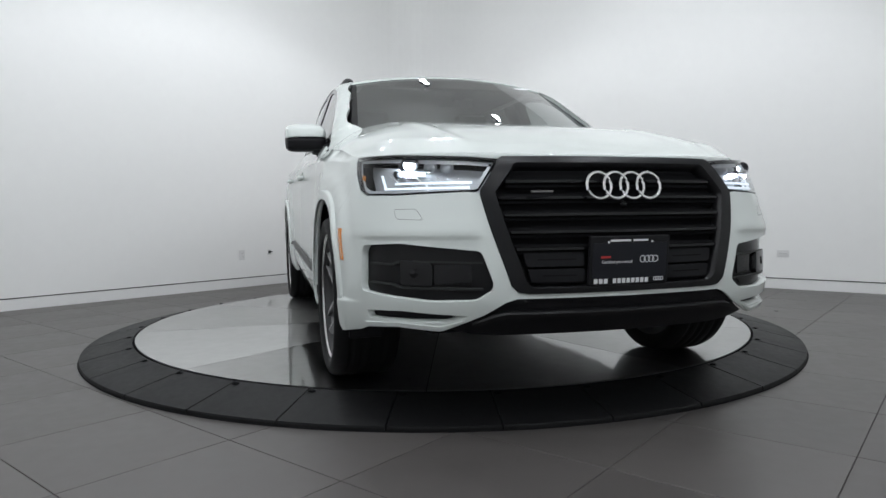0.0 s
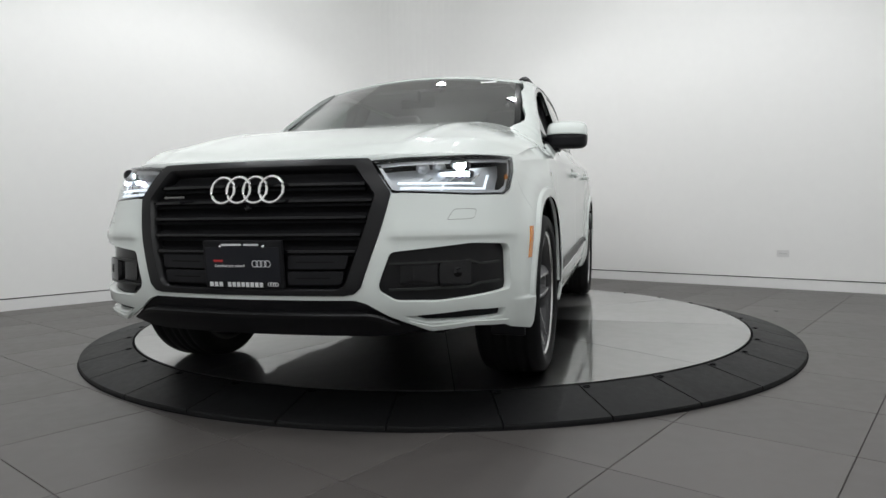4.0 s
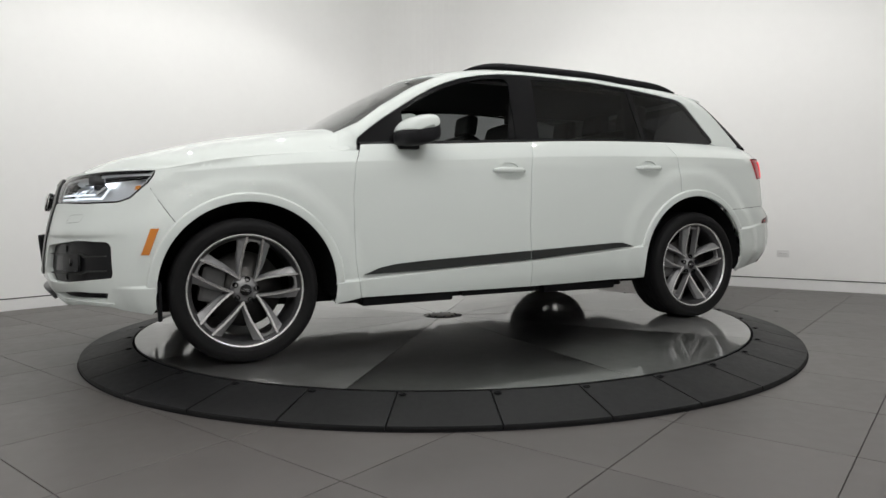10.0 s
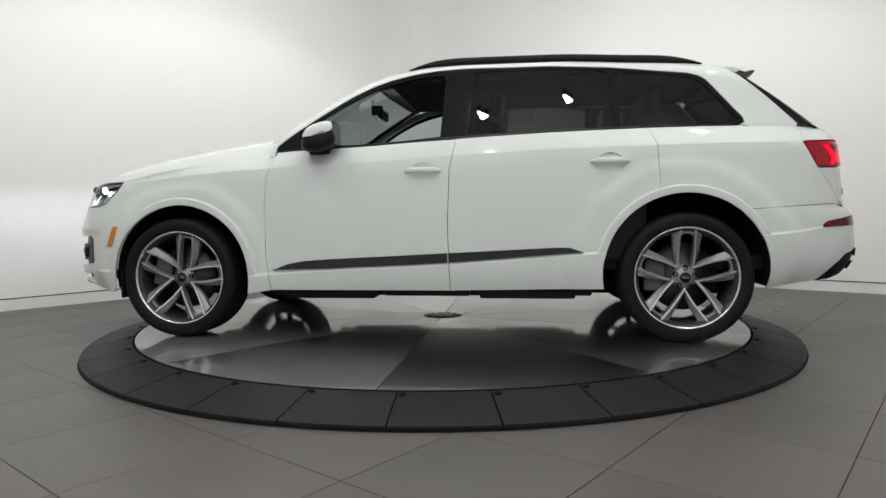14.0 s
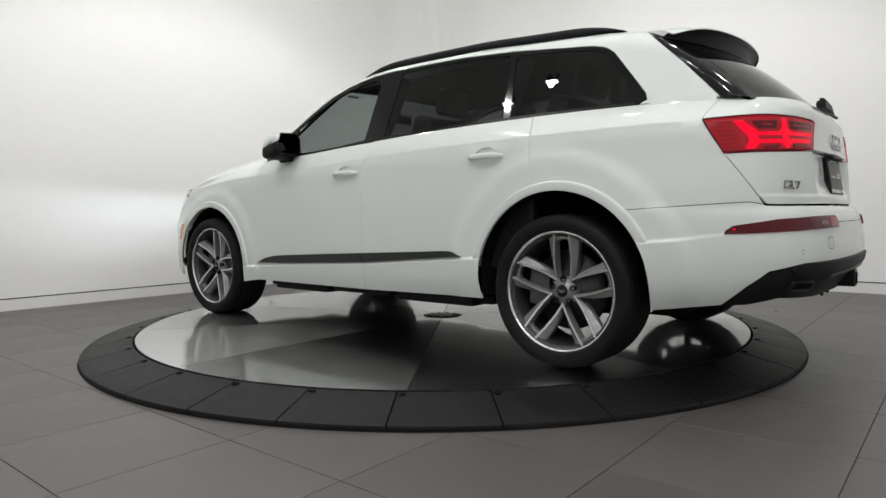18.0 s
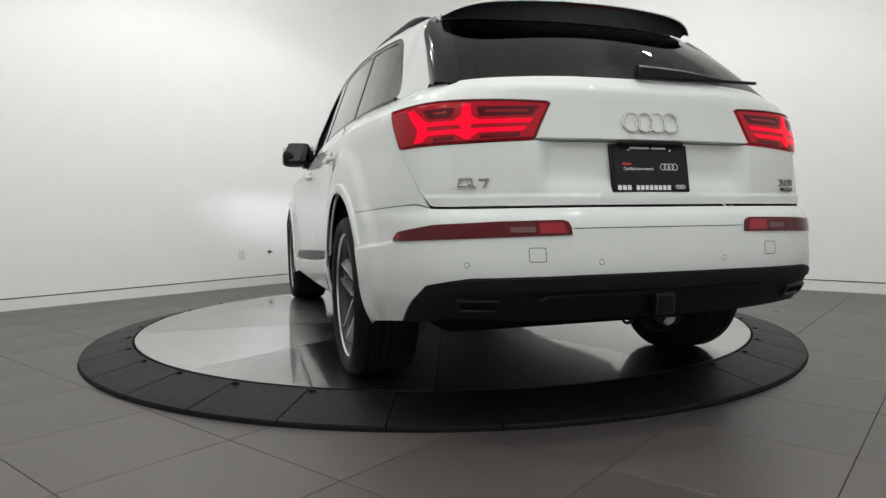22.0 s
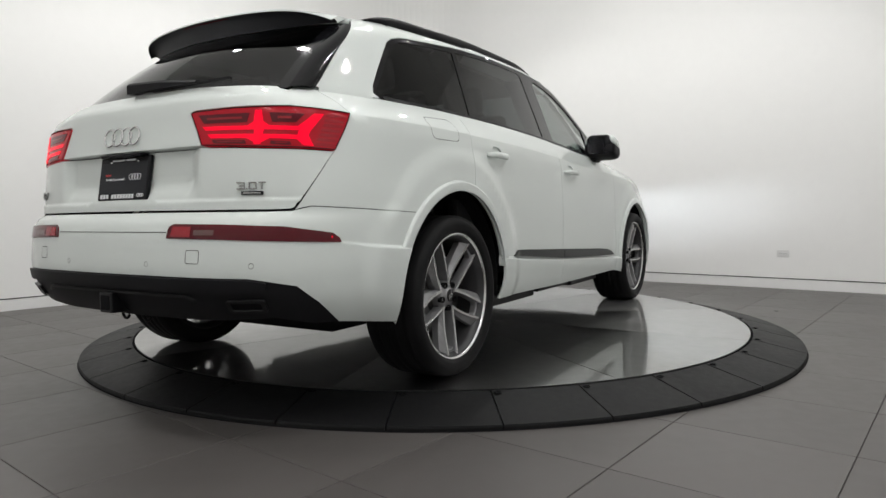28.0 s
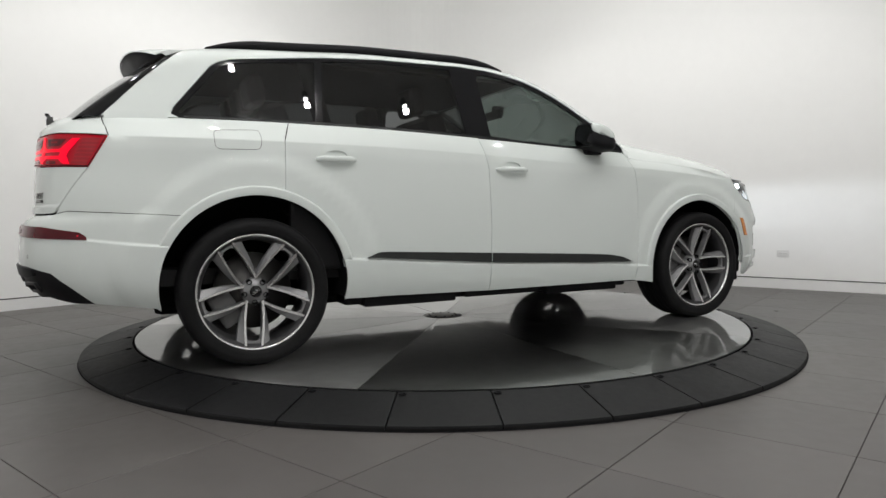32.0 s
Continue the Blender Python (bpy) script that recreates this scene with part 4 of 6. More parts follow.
# ---- bonnet, roof and glass ----
HOODZ = smooth_curve([(0.9, 1.255), (1.0, 1.243), (1.19, 1.216), (1.376, 1.186), (1.56, 1.157), (1.74, 1.118), (1.92, 1.073), (2.08, 1.028), (2.2, 0.990), (2.28, 0.965), (2.34, 0.943)])
SHAPE = smooth_curve([(0.0, 1.02), (0.3, 1.015), (0.52, 0.995), (0.62, 0.955), (0.72, 0.855), (0.82, 0.66), (0.90, 0.42), (0.96, 0.18), (1.0, 0.0)])

BOW = smooth_curve([(0, 0.0), (0.12, 0.007), (0.25, 0.028), (0.4, 0.066), (0.5, 0.105), (0.6, 0.165), (0.7, 0.265), (0.8, 0.43), (0.9, 0.69), (1.0, 1.0)])
LEAD = smooth_curve([(0, 0.946), (0.3, 0.948), (0.5, 0.951), (0.7, 0.956), (0.85, 0.962), (1.0, 0.968)])


def hood_surface(t, q):
    """t from the leading edge (0) to the scuttle (1), q across (-1 right, 1 left)."""
    t, q = np.asarray(t, float), np.asarray(q, float)
    a = np.clip(np.abs(q), 0, 1)
    xe = 1.887 + t * (0.925 - 1.887)
    xc = 2.338 + t * (1.06 - 2.338)
    bow = BOW(a) * (1 - t) + a ** 2 * t
    x = xc + (xe - xc) * bow
    ye, ze = BELTY(xe), BELT(xe) + 0.0
    z = ze + (HOODZ(x) - ze) * SHAPE(a)
    zf = LEAD(a)
    w = 1 - (1 - np.clip(t / 0.14, 0, 1)) ** 2.3
    z = zf * (1 - w) + z * w
    z = z + 0.006 * np.exp(-((a - 0.58 - 0.08 * t) / 0.04) ** 2) * w * sm((1 - t) * 6)
    return np.stack([x, q * ye, z], -1)


patch("hood", hood_surface, 56, 97, PAINT, car, "", (0.0, 1.0), (-0.998, 0.998), 0.02)
raw("hood_liner", [tuple(hood_surface(np.array(t), np.array(q)) - np.array((0.0, 0, 0.05))) for t in np.linspace(0.02, 1, 9) for q in np.linspace(-0.97, 0.97, 15)], [(i * 15 + j, i * 15 + j + 1, i * 15 + j + 16, i * 15 + j + 15) for i in range(8) for j in range(14)], DARK, car)

DLO_TOP = smooth_curve([(-2.3, 1.20), (-2.0, 1.42), (-1.75, 1.498), (-1.6, 1.524), (-1.45, 1.545), (-1.106, 1.580), (-0.763, 1.600), (-0.25, 1.606), (-0.079, 1.598), (0.195, 1.549), (0.401, 1.467), (0.609, 1.344), (0.78, 1.232), (0.90, 1.142), (1.0, 1.10)])
RISE = smooth_curve([(-2.3, 0.09), (-1.8, 0.100), (-1.6, 0.090), (-1.45, 0.076), (-1.1, 0.055), (-0.2, 0.045), (0.2, 0.060), (0.6, 0.075), (0.85, 0.080), (0.93, 0.092), (1.0, 0.085)])


def cabin(x, z):
    """The upper flank: side glass plane, pillars, and the roll into the roof."""
    x, z = np.asarray(x, float), np.asarray(z, float)
    zb, zd = BELT(np.minimum(x, 0.87)), DLO_TOP(x)
    y = BELTY(x) - 0.006 * sm((x + 1.9) / 0.15) - 0.365 * np.minimum(np.maximum(z - zb, -0.012), 9)
    u = np.clip((z - zd) / RISE(x), 0, 0.985)
    y = y - 0.10 * (1 - np.sqrt(1 - u * u))
    y = y - 0.012 * sm((x - 0.875) / 0.04)
    y = y - 8.0 * np.maximum(x - 0.88, 0) * np.maximum(z - 1.088, 0)
    return np.stack([x, y, z], -1)


xs_roof = (0.97, 0.93, 0.85, 0.7, 0.5, 0.3, 0.1, -0.1, -0.4, -0.8, -1.2, -1.5, -1.75)
side_frame = [(1.03, 1.074), (1.035, 1.135), (1.005, 1.172)] + [(x, float(DLO_TOP(x) + RISE(x) * 0.98)) for x in xs_roof] + [(-1.80, 1.566), (-1.984, 1.395), (-2.147, 1.224), (-2.149, 1.217)] + [(x, float(BELT(x)) - 0.0035) for x in (-2.0, -1.86)] + [(-1.82, float(BELT(-1.82)))]
DLO = [(-1.815, 1.222), (-1.846, 1.237), (-1.835, 1.268), (-1.653, 1.492), (-1.612, 1.519), (-1.55, 1.536)] + [(x, float(DLO_TOP(x))) for x in (-1.45, -1.1, -0.76, -0.25, -0.08, 0.06, 0.195, 0.3, 0.4, 0.5, 0.61, 0.72, 0.80, 0.88)] + [(0.888, 1.124)]
dlo_closed = DLO + [(x, float(BELT(x)) + 0.004) for x in (0.8, 0.6, 0.4, 0.0, -0.2, -0.74, -1.2, -1.5)]
PANE_F = [(0.60, 1.155), (0.60, 1.325)] + [(x, float(DLO_TOP(x)) - 0.026) for x in (0.5, 0.4, 0.3, 0.195, 0.06, -0.08)] + [(-0.125, 1.566), (-0.142, 1.54), (-0.118, 1.19)] + [(x, float(BELT(x)) + 0.016) for x in (0.1, 0.4)]
PANE_R = [(-0.285, 1.20), (-0.318, 1.582)] + [(x, float(DLO_TOP(x)) - 0.018) for x in (-0.5, -0.76, -1.0)] + [(-1.085, 1.560), (-1.118, 1.222)] + [(x, float(BELT(x)) + 0.014) for x in (-0.9, -0.5)]
PANE_Q = [(-1.158, 1.222), (-1.126, 1.553)] + [(x, float(DLO_TOP(x)) - 0.018) for x in (-1.3, -1.45)] + [(-1.555, 1.516), (-1.615, 1.490), (-1.815, 1.254), (-1.806, 1.240)] + [(-1.4, 1.226)]
for side in (1, -1):
    skin("side_frame", densify(side_frame + DLO + [(0.886, 1.112), (0.8875, 1.080), (0.93, 1.076), (1.0, 1.074)]), cabin, PAINT, car, side=side, step=0.03, edge=0.02, label="white roof side frame and pillars")
    surround = skin("window_surround", densify(dlo_closed), cabin, GLOSS, car, holes=[densify(PANE_F), densify(PANE_R), densify(PANE_Q)], off=-0.003, edge=0.02, gap=0.001, side=side, hole_edge=0.012)
    if side < 0:
        skin("window_pane", densify(PANE_F), cabin, FRONTGLASS, surround, off=-0.008, gap=-0.004, edge=0, side=side, label="lightly tinted front window")
    skin("window_pane", densify(PANE_R), cabin, PRIVACY, surround, off=-0.006, gap=-0.004, edge=0, side=side, label="dark privacy glass")
    skin("window_pane", densify(PANE_Q), cabin, PRIVACY, surround, off=-0.006, gap=-0.004, edge=0, side=side, label="dark privacy glass")
    def joint(t, w, side=side):
        t, w = np.asarray(t, float), np.asarray(w, float)
        x = -1.862 - (0.276 - 0.032 * np.maximum(w, 0)) * t
        z = BELT(x) + 0.03 * w
        return np.stack([x, side * (cabin(x, BELT(x))[..., 1] + 0.0006 - 0.03 * (0.2575 * w + 0.05375 * w * w)), z], -1)
    patch("quarter_joint", joint, 14, 9, PAINT, car, "", (0, 1), (-1, 1))
    # waist strip
    skin("waist_strip", densify([(x, float(BELT(x)) + 0.012) for x in np.linspace(0.87, -1.79, 20)] + [(x, float(BELT(x)) + 0.001) for x in np.linspace(-1.79, 0.87, 20)]), cabin, SATIN, surround, off=0.002, edge=0.006, gap=0, side=side, step=0.2)


def roof_surface(t, q):
    t, q = np.asarray(t, float), np.asarray(q, float)
    a = np.abs(q)
    xe = 0.30 + t * (-1.80 - 0.30)
    x = xe + (0.10 * (1 - t) - 0.04 * t) * (1 - a ** 2)
    zs = DLO_TOP(xe) + RISE(xe) * 0.97
    ys = cabin(xe, zs)[..., 1]
    return np.stack([x, q * ys, zs + (0.045 - 0.018 * t) * (1 - a ** 2.2)], -1)


patch("roof", roof_surface, 40, 41, PAINT, car, "", (0, 1), (-1, 1), 0.02)


def windshield_surface(t, q):
    t, q = np.asarray(t, float), np.asarray(q, float)
    a2 = q * q
    b = np.stack([1.14 - 0.170 * a2, 0.765 * q, 1.195 - 0.045 * a2], -1)
    e = np.stack([0.40 - 0.105 * a2, 0.655 * q, 1.615 - 0.045 * a2], -1)
    t3 = t[..., None]
    p = b * (1 - t3) + e * t3
    bulge = 0.014 * np.sin(np.pi * t)
    return p + np.stack([0.5 * bulge, 0 * bulge, 0.8 * bulge], -1)


patch("windshield", windshield_surface, 24, 33, WINDSHIELD, car, "clear grey-tinted windshield", (0.0, 0.985), (-0.955, 0.955))
for q0, q1 in ((-1.0, -0.955), (0.955, 1.0)):
    patch("windshield_trim", windshield_surface, 20, 4, GLOSS, car, "", (0.0, 1.0), (q0, q1), 0.01)
patch("windshield_header", windshield_surface, 3, 25, GLOSS, car, "", (0.985, 1.0), (-0.955, 0.955))
part("scuttle", box((0.90, -0.66, 1.10), (1.06, 0.66, 1.150), 0.01), BLACK, car, "black plastic scuttle panel")
part("windshield_sticker", box((0.0, -0.05, 0.0), (0.002, 0.05, 0.022), 0, 1, Matrix.Translation((0.425, 0.47, 1.560)) @ Matrix.Rotation(radians(-58), 4, "Y")), WHITEINK, car)


def roof_rail(side):
    xs = np.linspace(0.10, -1.66, 44)
    verts, faces, n = [], [], 10
    for i, x in enumerate(xs):
        t = i / 43
        zs = float(DLO_TOP(x) + RISE(x) * 0.97)
        y = float(cabin(x, zs)[1]) - 0.010
        h = 0.004 + 0.039 * (1 - (1 - min(1.0, 6.5 * min(t, 1 - t))) ** 2)
        for cy, cz in ((0.016, -0.02), (0.019, 0.45), (0.018, 0.75), (0.012, 0.93), (0.004, 1.0), (-0.004, 1.0), (-0.012, 0.93), (-0.018, 0.75), (-0.019, 0.45), (-0.016, -0.02)):
            verts.append((x, side * (y + cy), zs + 0.004 + h * cz))
    for i in range(43):
        for j in range(n):
            a, b = i * n + j, i * n + (j + 1) % n
            faces.append((a, b, b + n, a + n) if side < 0 else (a + n, b + n, b, a))
    faces += [tuple(range(n)), tuple(range(43 * n, 44 * n))]
    raw("roof_rail", verts, faces, BLACK, car, "black raised roof rail", True)


roof_rail(1)
roof_rail(-1)

# ---- tail ----
gate_up = [R(0.3, 1.224), R(0.66, 1.212), X(-2.150, 1.219), X(-2.132, 1.16), X(-2.122, 1.113), R(0.76, 1.124), R(0.55, 1.124), R(0.405, 1.1205), R(0.387, 1.112), R(0.450, 0.9895), R(0.2, 0.9895)]
gate_low = [R(0.2, 0.985), R(0.44, 0.985), R(0.70, 0.972), X(-2.205, 0.965), X(-2.342, 0.762), X(-2.352, 0.757), R(0.74, 0.7555), R(0.3, 0.757)]
tailgate = skin("tailgate", both(gate_low, SMAX), gate_body, PAINT, car, step=0.03, label="white tailgate wrapping round both tail lamps")
skin("upper_panel", both(gate_up, SMAX), body, PAINT, tailgate, step=0.03, edge=0.045)


def rear_glass(t, q):
    """t from the lower edge to the top under the spoiler."""
    t, q = np.asarray(t, float), np.asarray(q, float)
    a2 = q * q
    b = np.stack([-2.382 + 0.135 * a2, 0.700 * q, 1.221 - 0.004 * a2], -1)
    e = np.stack([-2.035 + 0.185 * a2, 0.605 * q, 1.515 + 0.025 * a2], -1)
    t3 = t[..., None]
    bl = 0.014 * np.sin(np.pi * t)
    return b * (1 - t3) + e * t3 + np.stack([-0.6 * bl, 0 * bl, 0.7 * bl], -1)


patch("rear_window", rear_glass, 20, 33, REARGLASS, car, "dark rear window", (-0.05, 1.04), (-0.94, 0.94))
for q0, q1 in ((-1.0, -0.94), (0.94, 1.0)):
    patch("rear_window_trim", rear_glass, 16, 4, GLOSS, car, "", (-0.05, 1.04), (q0, q1), 0.02)
for side in (1, -1):
    def blade(t, q, side=side):
        t, q = np.asarray(t, float), np.asarray(q, float)
        x0, z0 = -2.150 + 0.340 * t - 0.010 * np.sin(np.pi * t), 1.222 + 0.332 * t
        y0 = cabin(x0, z0)[..., 1] * side
        g = rear_glass(t, np.full(np.shape(t), 1.0 * side))
        a = np.stack([x0, y0, z0], -1)
        return a * (1 - q[..., None]) + g * q[..., None] + np.stack([0 * q, side * 0.012 * np.sin(np.pi * q), 0.006 * np.sin(np.pi * q)], -1)
    patch("pillar_blade", blade, 16, 6, GLOSS, car, "gloss black pillar blade", (-0.035, 0.96), (0.0, 1.0), 0.0)


def spoiler():
    """A roof spoiler: white above, black below, down to the glass."""
    def trail(q):
        a = np.abs(q)
        return np.stack([-2.06 + 0.09 * a ** 2 + 0.07 * a ** 8, 0.605 * q, 1.605 - 0.020 * a ** 2 - 0.032 * a ** 8], -1)

    def top(t, q):
        t, q = np.asarray(t, float), np.asarray(q, float)
        a = np.abs(q)
        xe = -1.77 + 0 * q
        zs = DLO_TOP(xe) + RISE(xe) * 0.97
        f = np.stack([xe - 0.03 * (1 - a ** 2), q * cabin(xe, zs)[..., 1], zs + 0.026 * (1 - a ** 2.2)], -1)
        t3 = t[..., None]
        p = f * (1 - t3) + trail(q) * t3
        return p + np.stack([0 * t, 0 * t, 0.010 * np.sin(np.pi * t)], -1)

    def under(t, q):
        t, q = np.asarray(t, float), np.asarray(q, float)
        low = trail(q * 0.997) - np.array((-0.004, 0, 0.0065))
        w = (np.abs(q) ** 6)[..., None] * 0.15
        g = (rear_glass(1.03 + 0 * q, q * 0.985) + np.array((0, 0, 0.003))) * (1 - w) + low * w
        t3 = t[..., None]
        p = g * (1 - t3) + low * t3
        return p + np.stack([0 * t, 0 * t, 0.012 * np.sin(np.pi * t)], -1)
    patch("spoiler", top, 16, 81, PAINT, car, "white roof spoiler", (0, 1), (-1, 1), 0.006)
    patch("spoiler_underside", under, 12, 81, SPOILER, car, "black spoiler underside", (0.0, 1.0), (-1, 1))
    for side in (1, -1):
        def cheek(t, w, side=side):
            t, w = np.asarray(t, float), np.asarray(w, float)
            w3 = w[..., None]
            s1 = np.full(np.shape(t), 1.0 * side)
            return top(t, s1) * (1 - w3) + under(t, s1) * w3
        patch("spoiler_cheek", cheek, 8, 4, PAINT, car, "", (0, 1), (0, 1))
    raw("brake_light", [tuple(under(np.array(t), np.array(q)) - np.array((0, 0, 0.003))) for t in (0.86, 0.94) for q in np.linspace(-0.24, 0.24, 9)], [(i, i + 1, i + 10, i + 9) for i in range(8)], REDDARK, car, "high brake light strip")


spoiler()
wiper = part("rear_wiper", box((-2.418, -0.035, 1.226), (-2.380, 0.022, 1.262), 0.012), BLACK, car, "black rear wiper")
arm = [(x + 0.18 * y * y, y, z) for y, z0, z1 in ((0.020, 1.226, 1.272), (-0.18, 1.231, 1.264), (-0.36, 1.233, 1.248)) for x, z in ((-2.424, z0), (-2.424, z1 - 0.010), (-2.412, z1), (-2.396, z1), (-2.396, z0))]
raw("arm", arm, [(i * 5 + j, i * 5 + (j + 1) % 5, i * 5 + 5 + (j + 1) % 5, i * 5 + 5 + j) for i in range(2) for j in range(5)] + [(4, 3, 2, 1, 0), (10, 11, 12, 13, 14)], BLACK, wiper, "tapered plastic wiper arm")
part("blade", box((-2.392, -0.54, 1.229), (-2.376, -0.09, 1.240), 0.003), BLACK, wiper)
TL = [X(-2.124, 1.109), R(0.76, 1.121), R(0.55, 1.121), R(0.405, 1.1175), R(0.391, 1.110), R(0.455, 0.990), R(0.70, 0.975), X(-2.203, 0.968)]


def q_lamp(u, w):
    """A point of the left tail lamp: u from its inner end to the outer, w from bottom to top."""
    b, t = np.array(R(0.455, 0.990)), np.array(R(0.40, 1.117))
    b2, t2 = np.array(X(-2.203, 0.968)), np.array(X(-2.124, 1.109))
    return tuple((b * (1 - u) + b2 * u) * (1 - w) + (t * (1 - u) + t2 * u) * w)


for side in (1, -1):
    lamp = skin("tail_lamp", loop(TL), body, REDLENS, car, off=0.003, edge=0.03, gap=0.001, side=side, label="red tail lamp with lit light bars")
    skin("gasket", loop(TL), body, DARK, lamp, holes=[shrunk(loop(TL), 0.0045)], off=0.0045, edge=0.0, gap=0.0, side=side, step=0.2)
    bars = [[(0.06, 0.43), (0.74, 0.43), (0.74, 0.535), (0.04, 0.54)], [(0.09, 0.21), (0.74, 0.20), (0.74, 0.31), (0.07, 0.32)],
            [(0.41, 0.53), (0.48, 0.53), (0.465, 0.95), (0.425, 0.95)], [(0.37, 0.53), (0.42, 0.53), (0.43, 0.68)], [(0.47, 0.53), (0.52, 0.53), (0.465, 0.68)],
            [(0.425, 0.04), (0.475, 0.04), (0.485, 0.43), (0.42, 0.43)], [(0.37, 0.20), (0.425, 0.20), (0.43, 0.08)], [(0.47, 0.19), (0.53, 0.19), (0.475, 0.08)],
            [(0.68, 0.50), (0.77, 0.42), (0.825, 0.88), (0.765, 0.88)], [(0.69, 0.24), (0.77, 0.32), (0.83, 0.05), (0.76, 0.05)], [(0.70, 0.27), (0.77, 0.27), (0.775, 0.48), (0.70, 0.48)]]
    for k, b in enumerate(bars):
        skin("light_bar", loop([q_lamp(*p) for p in b]), body, REDGLOW, lamp, off=0.0052 + 0.0003 * k, edge=0.002, gap=0, side=side, step=0.1, label="glowing red light bar")
    for b in ([(0.06, 0.63), (0.37, 0.63), (0.39, 0.88), (0.03, 0.88)], [(0.53, 0.63), (0.67, 0.63), (0.71, 0.86), (0.51, 0.88)], [(0.11, 0.06), (0.37, 0.05), (0.36, 0.15), (0.10, 0.16)], [(0.54, 0.05), (0.68, 0.04), (0.67, 0.13), (0.54, 0.14)]):
        frame_bar = skin("dim_bar", loop([q_lamp(*p) for p in b]), body, REDDARK, lamp, off=0.005, edge=0.002, gap=0, side=side, step=0.1)
        (u0, w0), (u1, w1), (u2, w2), (u3, w3) = b
        wa, wb = 0.62 * w0 + 0.38 * w3, 0.38 * w0 + 0.62 * w3
        skin("ridge", loop([q_lamp(u0 + 0.03, wa), q_lamp(u1 - 0.03, wa), q_lamp(u1 - 0.03, wb), q_lamp(u0 + 0.03, wb)]), body, REDMILD, frame_bar, off=0.006, edge=0.001, gap=0, side=side, step=0.1)
    for i in range(7):
        w0 = 0.07 + 0.125 * i
        skin("reflex_row", loop([q_lamp(0.835, w0), q_lamp(0.975, w0), q_lamp(0.975, w0 + 0.07), q_lamp(0.845, w0 + 0.07)]), body, REDMILD, lamp, off=0.005, edge=0.001, gap=0, side=side, step=0.1)
    refl = skin("reflector", loop([X(-2.222, 0.637), X(-2.224, 0.653), X(-2.250, 0.672), R(0.80, 0.697), R(0.60, 0.705), R(0.385, 0.708), R(0.366, 0.700), R(0.358, 0.685), R(0.356, 0.657), R(0.60, 0.653), R(0.80, 0.646)]), body, REDDARK, car, off=0.004, edge=0.01, gap=0, side=side, label="dark red bumper reflector lamp")
    skin("inner_lens", loop([R(0.375, 0.663), R(0.47, 0.663), R(0.47, 0.698), R(0.385, 0.699)]), body, REDMILD, refl, off=0.0055, edge=0.001, gap=0, side=side, step=0.1)
    skin("reverse_lens", loop([R(0.485, 0.668), R(0.57, 0.668), R(0.57, 0.686), R(0.485, 0.686)]), body, CLEARLENS, refl, off=0.0055, edge=0.001, gap=0, side=side, step=0.1)
    skin("marker_dot", loop([(X(-2.255, 0.662)[0] + 0.004 * math.cos(t), 0.657 + 0.004 * math.sin(t)) for t in np.linspace(0, 2 * math.pi, 10, endpoint=False)]), body, REDGLOW, refl, off=0.006, edge=0, gap=0, side=side, label="small lit red marker")
    seam("tow_cover", rounded([R(0.512, 0.568), R(0.452, 0.568), R(0.452, 0.617), R(0.512, 0.617)], 0.01), car, side)
    for y in (0.712, 0.253):
        seam("parking_sensor", [(R(y, 0.563)[0] + 0.010 * math.cos(a), 0.563 + 0.010 * math.sin(a)) for a in np.linspace(0, 2 * math.pi, 14, endpoint=False)], car, side, 0.0016)
# crease line between the reflectors, its shade drawn as a flat dark strip
skin("crease_shade", loop([R(0.35, 0.6805), R(0.1, 0.681), R(-0.1, 0.681), R(-0.35, 0.6805), R(-0.35, 0.678), R(-0.1, 0.6785), R(0.1, 0.6785), R(0.35, 0.678)]), body, DARK, car, off=0.0006, edge=0, gap=0, step=0.2)
rb_half = [R(0.3, 0.7505), R(0.72, 0.749), X(-2.352, 0.7505), X(-2.345, 0.7535), X(-2.30, 0.766), X(-2.09, 0.755), X(-1.80, 0.739)] + [X(*p) for p in ARCH_R[::-1] if p[0] < -1.75 and p[1] < 0.735] + [X(-1.945, 0.312), X(-2.20, 0.346), X(-2.30, 0.43), X(-2.372, 0.49), R(0.76, 0.508), R(0.70, 0.518), R(0.3, 0.521)]
skin("rear_bumper", both(rb_half, SMAX), body, PAINT, car, step=0.03, gap=0.0003, label="white rear bumper")
val_half = [R(0.3, 0.5185), R(0.70, 0.5155), R(0.765, 0.505), X(-2.37, 0.487), X(-2.30, 0.427), X(-2.20, 0.343), X(-2.28, 0.345), R(0.74, 0.372), R(0.60, 0.362), R(0.40, 0.352), R(0.15, 0.350)]
valance = skin("rear_valance", both(val_half, SMAX), body, BLACK, car, off=-0.004, edge=0.08, gap=0.0, label="black textured rear valance")
skin("diffuser_ridge", both([R(0.1, 0.456), R(0.44, 0.454), R(0.475, 0.435), R(0.462, 0.432), R(0.435, 0.446), R(0.1, 0.448)], SMAX), body, SATIN, valance, off=0.006, edge=0.02, gap=0)
skin("valance_ledge", both([R(0.1, 0.5165), R(0.70, 0.5135), R(0.752, 0.504), R(0.752, 0.478), R(0.70, 0.470), R(0.1, 0.470)], SMAX), body, BLACK, valance, off=0.010, edge=0.03, gap=0)
